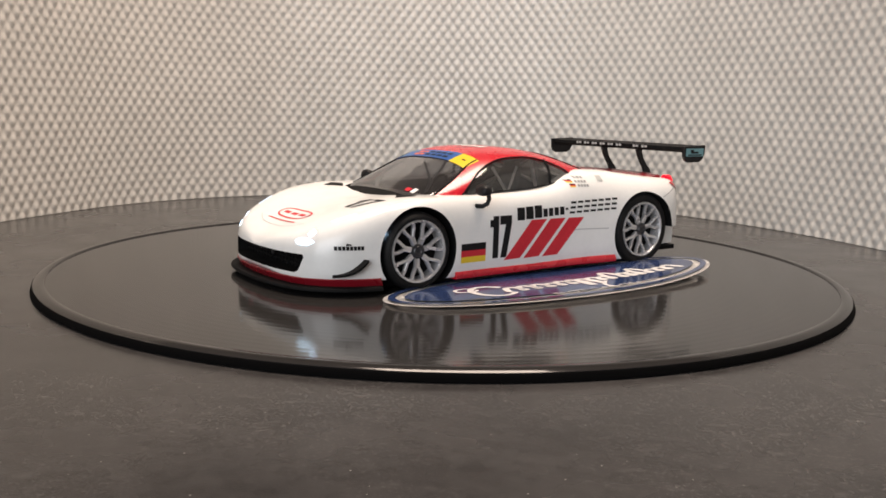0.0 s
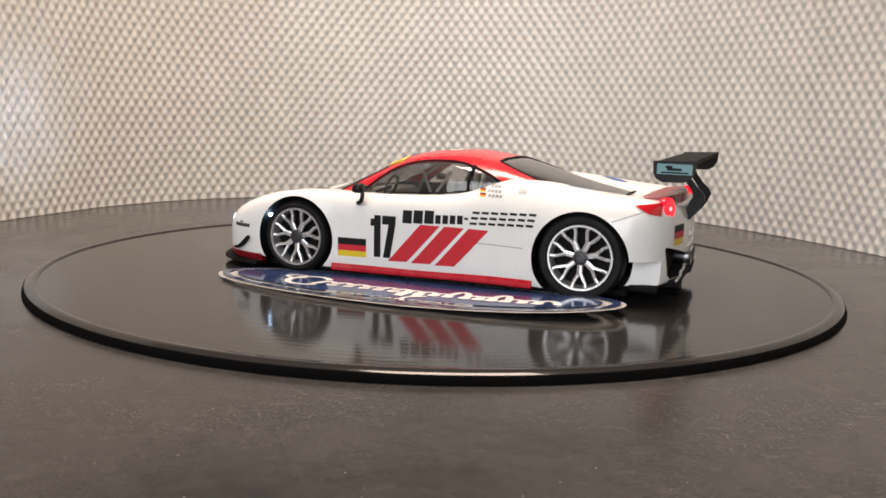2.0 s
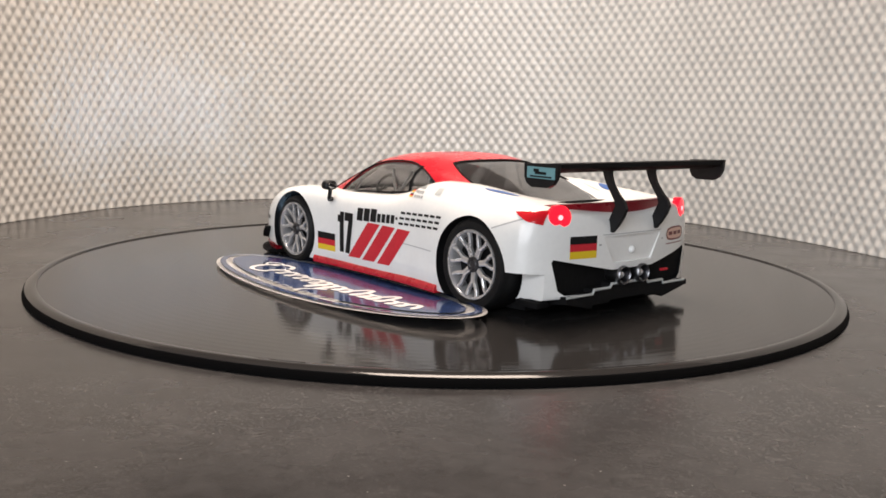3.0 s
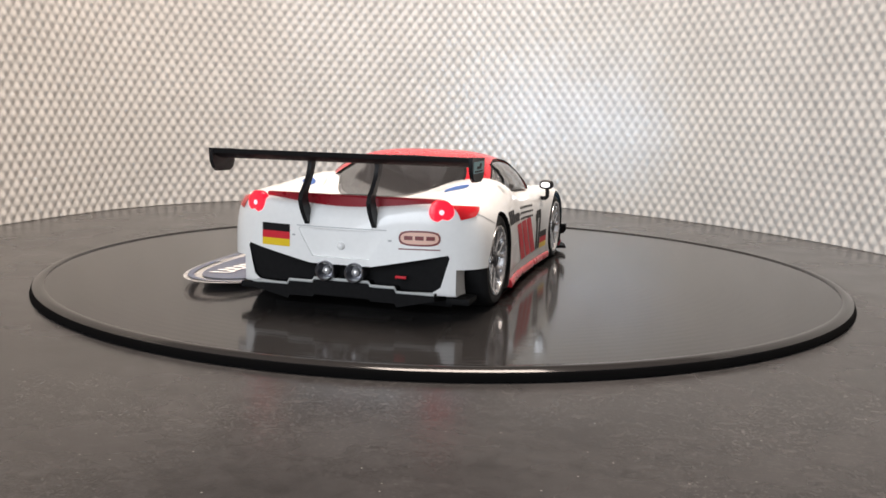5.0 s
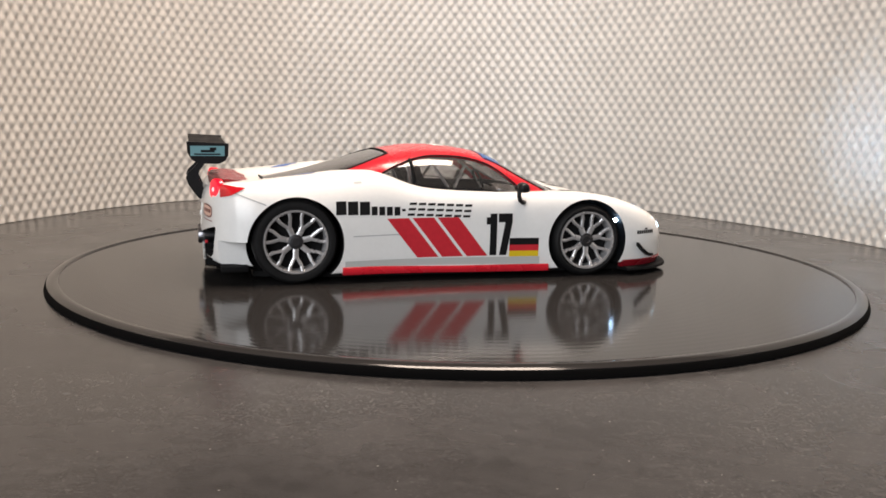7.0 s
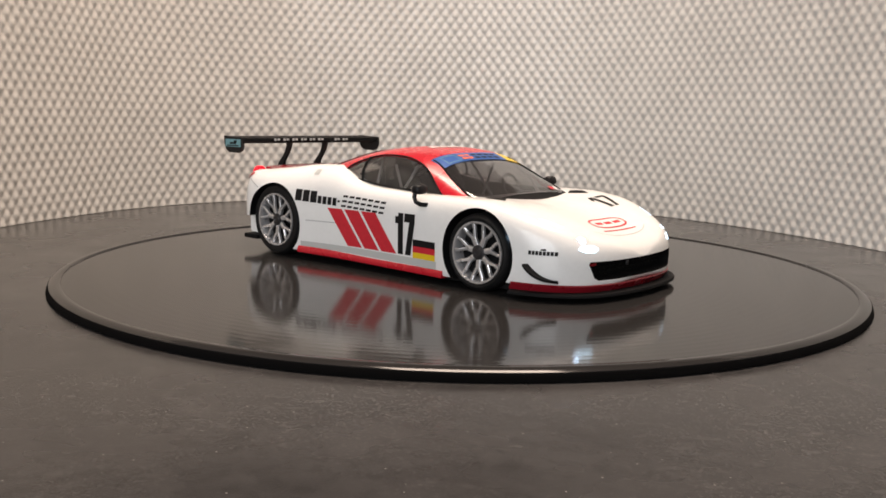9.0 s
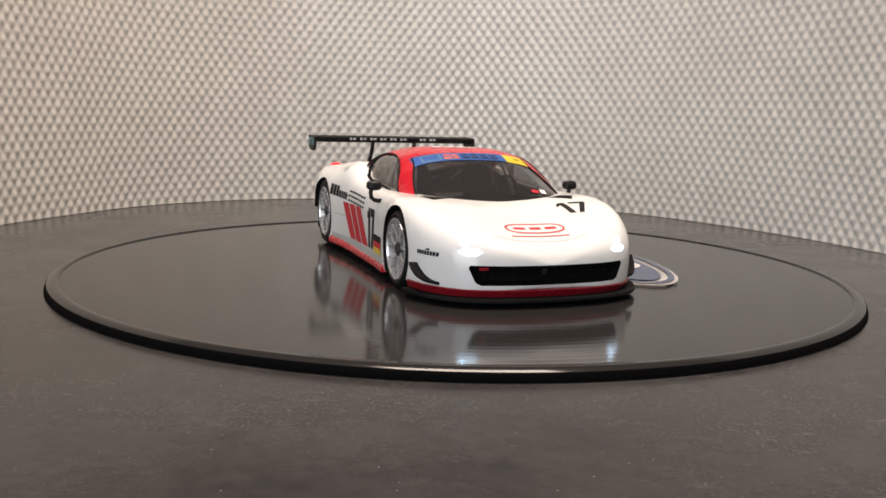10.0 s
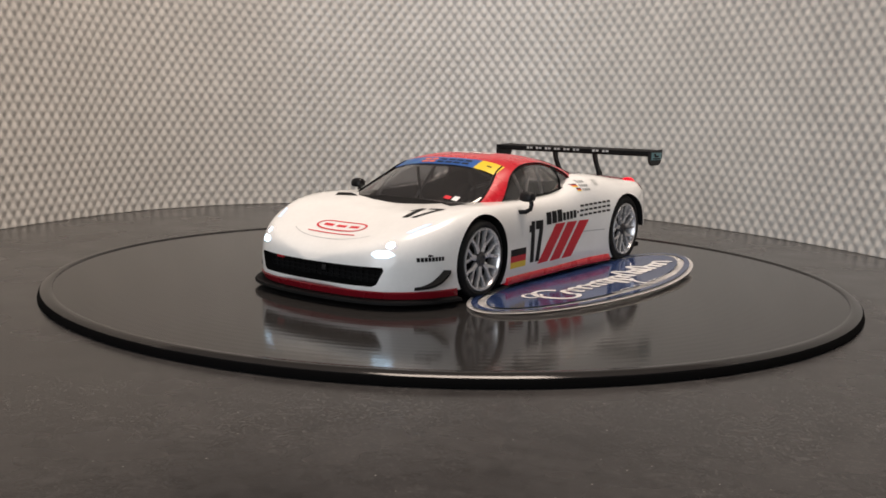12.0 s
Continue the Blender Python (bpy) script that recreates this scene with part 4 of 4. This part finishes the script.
# ---- tail ----
def build_tail():
    # ducktail lip, red, darkened in colour as it looks in shade
    bm = bmesh.new()
    rings = []
    for k in range(25):
        y = -21.2 + 42.4 * k / 24
        q = abs(y) / 22.6
        xb = -62.6 + 4.2 * q ** 2.4
        top = 28.4 - 0.4 * q ** 3
        rings.append([(xb + 10, y, top - 1.5), (xb + 5, y, top - 0.6), (xb + 1.2, y, top - 0.05), (xb, y, top), (xb - 0.35, y, top - 0.4), (xb - 0.1, y, top - 2.7), (xb + 1.5, y, top - 3.3), (xb + 9, y, top - 4.0)])
    loft(bm, rings)
    bmesh.ops.recalc_face_normals(bm, faces=bm.faces)
    part("tail_lip", bm, SHADED_RED, car, "red ducktail lip")
    for s in (1, -1):
        cx, cy, cz = -61.7, s * 22.9, 25.5
        n = Vector((-0.93, s * 0.36, 0.06)).normalized()
        turn = n.to_track_quat("Z", "Y").to_matrix()

        def dome(r, h, base):
            b = bmesh.new()
            prof = [(r, -1.6), (r, 0.0), (r * 0.96, h * 0.5), (r * 0.8, h * 0.85), (r * 0.35, h), (0.01, h)]
            lathe(b, prof, "z", (0, 0, base), 28)
            for v in b.verts:
                v.co = turn @ v.co + Vector((cx, cy, cz)) * MM
            bmesh.ops.recalc_face_normals(b, faces=b.faces)
            return b
        lamp = part("tail_lamp", dome(2.8, 0.3, 0.0), TAIL, car, "round glowing red tail lamp")
        part("lamp_core", dome(0.6, 0.2, 0.3), TAIL_CORE, lamp)
        # pointed lens along the flank
        decal("lamp_lens", [[(-54.0, 26.3), (-57.6, 24.4), (-60.2, 23.8), (-60.2, 26.9)]], TAIL_DIM, (0, -s, 0), 0.25, n=6)
    # flag and badge on the tail
    for z0, z1, m in ((19.3, 21.1, DECAL_BLACK), (17.6, 19.3, DECAL_RED), (15.9, 17.6, YELLOW)):
        decal("flag_stripe", [rect(12.9, z0, 20.6, z1)], m, (1, 0, 0), 0.12, n=4)
    f = lambda a, r: (-18.4 + (4.6 + r) * math.copysign(abs(math.cos(a)) ** 0.55, math.cos(a)), 19.6 + (1.75 + r) * math.copysign(abs(math.sin(a)) ** 0.8, math.sin(a)))
    ring = []
    for k in range(32):
        a0, a1 = 2 * math.pi * k / 32, 2 * math.pi * (k + 1) / 32
        ring.append([f(a0, 0), f(a1, 0), f(a1, -0.4), f(a0, -0.4)])
    decal("badge_field", [rect(-22.6, 18.2, -14.2, 21.0)], PINK, (1, 0, 0), 0.08, n=6)
    decal("badge_ring", ring, DARK_RED, (1, 0, 0), 0.12, n=1)
    decal("badge_mark", [rect(y, 19.2, y + 1.9, 20.1) for y in (-21.8, -19.35, -16.9)], DARK_RED, (1, 0, 0), 0.12, n=2)
    decal("badge_bar", [rect(-23.0, 17.0, -13.8, 17.25)], DARK_RED, (1, 0, 0), 0.12, n=4)
    # recessed plate field and boss
    decal("tail_seam", [rect(-11.0, 21.0, 11.0, 21.2)], SEAM, (1, 0, 0), 0.08, n=8)
    bm = bmesh.new()
    bmesh.ops.create_uvsphere(bm, u_segments=16, v_segments=10, radius=0.9 * MM)
    for v in bm.verts:
        v.co += Vector((-64.5, 0, 16.9)) * MM
    part("boss", bm, WHITE, car)
    decal("tail_stud", [rect(11.4, 18.6, 12.2, 19.0), rect(-12.2, 18.6, -11.4, 19.0)], SEAM, (1, 0, 0), 0.12, n=1)
    # exhaust pipes
    for y in (3.6, -3.6):
        bm = bmesh.new()
        lathe(bm, [(2.0, -60), (2.35, -64.0), (2.35, -65.6), (2.15, -65.9), (1.9, -65.6), (1.8, -62), (0.01, -62)], "x", (0, y, 11.0), 28)
        bmesh.ops.recalc_face_normals(bm, faces=bm.faces)
        p = part("exhaust", bm, STEEL, car, "dull steel exhaust pipe")
        bm = bmesh.new()
        bmesh.ops.create_uvsphere(bm, u_segments=14, v_segments=8, radius=1.1 * MM)
        for v in bm.verts:
            v.co += Vector((-64.2, y, 11.0)) * MM
        part("exhaust_core", bm, SILVER, p)
    # diffuser tray with a stepped pale edge
    plan = [(22.4, 7.2), (13.5, 7.2), (13.0, 8.2), (7.2, 8.2), (6.7, 9.0)]
    steps = plan + [(-y, z) for y, z in plan[::-1]]
    bm = bmesh.new()
    loft(bm, [[(x, y, z - dz) for x, dz in ((-50, 0), (-64.3, 0), (-64.3, 0.5), (-64.3, 4.6 if abs(y) < 14 else 2.0), (-50, 4.6))] for y, z in steps])
    bmesh.ops.recalc_face_normals(bm, faces=bm.faces)
    part("diffuser", bm, MATT, car, "black stepped rear diffuser")
    bm = bmesh.new()
    tube(bm, [(-64.4, y, z) for y, z in steps], 0.36, 6)
    part("diffuser_edge", bm, PALE_GREY, car)
    for s in (1, -1):
        bm = bmesh.new()
        box(bm, -60.5, -53.5, min(s * 24, s * 29.5), max(s * 24, s * 28.0), 3.6, 5.6, 0.3)
        part("rear_corner_plate", bm, MATT, car)
    bm = bmesh.new()
    box(bm, -64.2, -63.4, -15.6, -13.0, 10.3, 10.9, 0.15)
    part("rain_light", bm, DECAL_RED, car)


build_tail()


# ---- rear wing ----
def build_wing():
    span = 30.6

    def foil(y, k=1.0):
        pts = []
        for i in range(12):
            u = i / 11
            pts.append((-58.6 - 9.4 * u, 37.6 + 0.1 * math.sin(math.pi * u) + 0.5 * u))
        low = [(x, z - 1.9 * math.sin(math.pi * min(1, (i + 0.9) / 12.6)) ** 0.6 - 0.3) for i, (x, z) in enumerate(pts)]
        return [(x, y, z) for x, z in pts + low[::-1]]
    bm = bmesh.new()
    loft(bm, [foil(-span + 2 * span * k / 12) for k in range(13)])
    bmesh.ops.recalc_face_normals(bm, faces=bm.faces)
    wing = part("rear_wing", bm, MATT, car, "wide black rear wing with drooping end plates")
    # pale unreadable marks on the leading edge
    bm = bmesh.new()
    for k in range(9):
        if k != 2:
            y = 15.5 - 3.9 * k
            box(bm, -58.75, -58.5, y - 2.4, y - 1.5, 36.7, 37.5)
            box(bm, -58.75, -58.5, y - 1.1, y, 36.8, 37.45)
    part("wing_marks", bm, CAGE, wing)
    for s in (1, -1):
        bm = bmesh.new()
        outline = [(-58.2, 37.8), (-58.3, 34.8), (-59.0, 33.5), (-60.6, 32.7), (-65.6, 32.8), (-67.2, 33.7), (-68.2, 35.4), (-68.4, 38.25), (-63, 38.0)]
        prism(bm, outline, s * span, s * (span + 0.9), "y")
        bmesh.ops.recalc_face_normals(bm, faces=bm.faces)
        plate = part("end_plate", bm, BLACK, wing, "black end plate with a pale blue label")
        bm = bmesh.new()
        y0, y1 = s * (span + 0.85), s * (span + 1.0)
        box(bm, -67.5, -59.2, min(y0, y1), max(y0, y1), 34.7, 37.2)
        lab = part("end_plate_label", bm, PALE_BLUE, plate)
        bm = bmesh.new()
        y0, y1 = s * (span + 0.95), s * (span + 1.06)
        lo, hi = min(y0, y1), max(y0, y1)
        box(bm, -66.6, -60.2, lo, hi, 34.95, 35.3)
        box(bm, -65.0, -61.6, lo, hi, 35.6, 36.2)
        box(bm, -62.8, -61.2, lo, hi, 36.1, 36.8)
        part("label_mark", bm, DECAL_BLACK, lab)
        # strut: swan neck
        bm = bmesh.new()
        path = [(-62.6, 37.2), (-62.8, 35.0), (-63.6, 33.0), (-65.2, 30.8), (-66.8, 29.0), (-67.3, 27.6), (-66.4, 25.6), (-65.3, 23.6), (-64.6, 21.8)]
        half = [1.3, 1.15, 1.1, 1.2, 1.5, 1.6, 1.7, 1.5, 0.7]
        rings = []
        for (x, z), h in zip(path, half):
            y = s * 8.2
            rings.append([(x - h, y - 0.5, z - 0.2), (x + h, y - 0.5, z + 0.2), (x + h, y + 0.5, z + 0.2), (x - h, y + 0.5, z - 0.2)])
        loft(bm, rings)
        bmesh.ops.recalc_face_normals(bm, faces=bm.faces)
        part("wing_strut", bm, BLACK, wing, "curved black wing strut")


build_wing()


# ---- the shell rides low on its chassis, lowest at the tail ----
def lower_shell():
    drop = curve_of((-70, 1.15), (-40, 1.0), (-10, 0.5), (20, 0.45), (40, 0.5), (73, 0.65))
    for ob in car.children_recursive:
        if ob.name.startswith("wheel") or (ob.parent and ob.parent.name.startswith("wheel")):
            continue
        for v in ob.data.vertices:
            v.co.z -= drop(v.co.x / MM) * smoothstep(2, 8, v.co.z / MM) * MM


lower_shell()


# ---- oval sticker lying beside the car, its outer edge lifted ----
def build_sticker():
    root = tagged(new("oval_sticker"), "blue and white oval sticker with white script, leaning on the platter", "sticker")
    CX, CY, A, B = 1.2, 42.2, 56.8, 20.0

    def at(x, y, lift):
        """A point of the bent sheet: u along, v across."""
        v = (y - CY) / B
        z = 0.25 + 0.45 * (v + 1) + 1.9 * max(0.0, (CX - x) / A) ** 2 + lift
        return (x, y, z)

    def oval(k, lift, n=96, rings=10):
        bm = bmesh.new()
        c = bm.verts.new(Vector(at(CX, CY, lift)) * MM)
        prev = None
        for r in range(1, rings + 1):
            f = r / rings
            ring = [bm.verts.new(Vector(at(CX + (A - k) * f * math.cos(2 * math.pi * i / n), CY + (B - k) * f * math.sin(2 * math.pi * i / n), lift)) * MM) for i in range(n)]
            for i in range(n):
                q = (i + 1) % n
                if prev:
                    bm.faces.new((prev[i], ring[i], ring[q], prev[q]))
                else:
                    bm.faces.new((c, ring[i], ring[q]))
            prev = ring
        return bm

    def band(k0, k1, lift, n=96):
        bm = bmesh.new()
        rs = [[bm.verts.new(Vector(at(CX + (A - k) * math.cos(2 * math.pi * i / n), CY + (B - k) * math.sin(2 * math.pi * i / n), lift)) * MM) for i in range(n)] for k in (k0, k1)]
        for i in range(n):
            q = (i + 1) % n
            bm.faces.new((rs[0][i], rs[0][q], rs[1][q], rs[1][i]))
        return bm
    bm = oval(0, 0)
    bmesh.ops.solidify(bm, geom=bm.faces[:], thickness=0.35 * MM)
    bmesh.ops.recalc_face_normals(bm, faces=bm.faces)
    part("sheet", bm, PAPER, root, "white sticker sheet")
    part("printed_ring", band(1.3, 3.2, 0.42), NAVY, root, "thin blue printed ring")
    part("printed_field", oval(5.7, 0.42), NAVY, root, "blue printed oval field")
    # script-like plain stroke
    bm = bmesh.new()

    def ribbon(path, w):
        pts = [Vector((p[0], p[1], 0)) for p in path]
        rows = []
        for i, p in enumerate(pts):
            d = (pts[min(i + 1, len(pts) - 1)] - pts[max(i - 1, 0)]).normalized()
            n = Vector((-d.y, d.x, 0)) * w * (0.6 + 0.5 * abs(d.y))
            rows.append([at(*(p + n).xy, 0.52), at(*(p - n).xy, 0.52)])
        loft(bm, rows, closed=False)
    # reads towards the tail, its top towards the car
    u = lambda s, v: (37.5 - s, 47.0 - v)
    ribbon([u(9 + 5.5 * math.cos(a), 1.5 + 6.0 * math.sin(a)) for a in np.linspace(0.5, 5.6, 30)], 0.9)
    ribbon([u(3.5 + 3.2 * math.cos(a), 5.5 + 2.2 * math.sin(a)) for a in np.linspace(0.2, 6.0, 20)], 0.5)
    rng = random.Random(5)
    wave = []
    s0 = 13.0
    for k in range(16):
        tall = 2.9 + 1.0 * rng.random() + (3.8 if k in (9, 12) else 0)
        wide = 3.2 + 1.6 * rng.random()
        deep = 1.0 + (4.0 if k == 6 else 0)
        for j in range(14):
            a = 2 * math.pi * j / 14
            up = -math.cos(a)
            wave.append(u(s0 + wide * j / 14 - 1.5 * math.sin(a), (tall if up > 0 else deep) * up - 0.6))
        s0 += wide
    ribbon(wave, 0.9)
    ribbon([u(45 - 2.5 * k / 9 - 3 * math.sin(k / 3), -3 - 8 * k / 9) for k in range(10)], 0.6)
    bmesh.ops.recalc_face_normals(bm, faces=bm.faces)
    part("script_stroke", bm, PAPER, root, "flowing white script-like stroke")
    w, tris = text_quads("SLOT CAR DEALER", 3.4)
    bm = bmesh.new()
    for t in tris:
        f = [Vector(at(17.5 - x * 40 / w, 58.0 - y, 0.52)) * MM for x, y in t]
        bm.faces.new([bm.verts.new(p) for p in f])
    bmesh.ops.recalc_face_normals(bm, faces=bm.faces)
    part("small_lettering", bm, PAPER, root, "small white lettering reading slot car dealer", smooth=False)
    return root


sticker = build_sticker()


# ---- what turns ----
def motions():
    times = [k * 0.25 for k in range(49)]
    walk(turntable, [(t, turned(t)) for t in times])
    walk(car, [(t, turned(t, CAR_X, CAR_Y)) for t in times])
    walk(sticker, [(t, turned(t, CAR_X, CAR_Y)) for t in times])


motions()
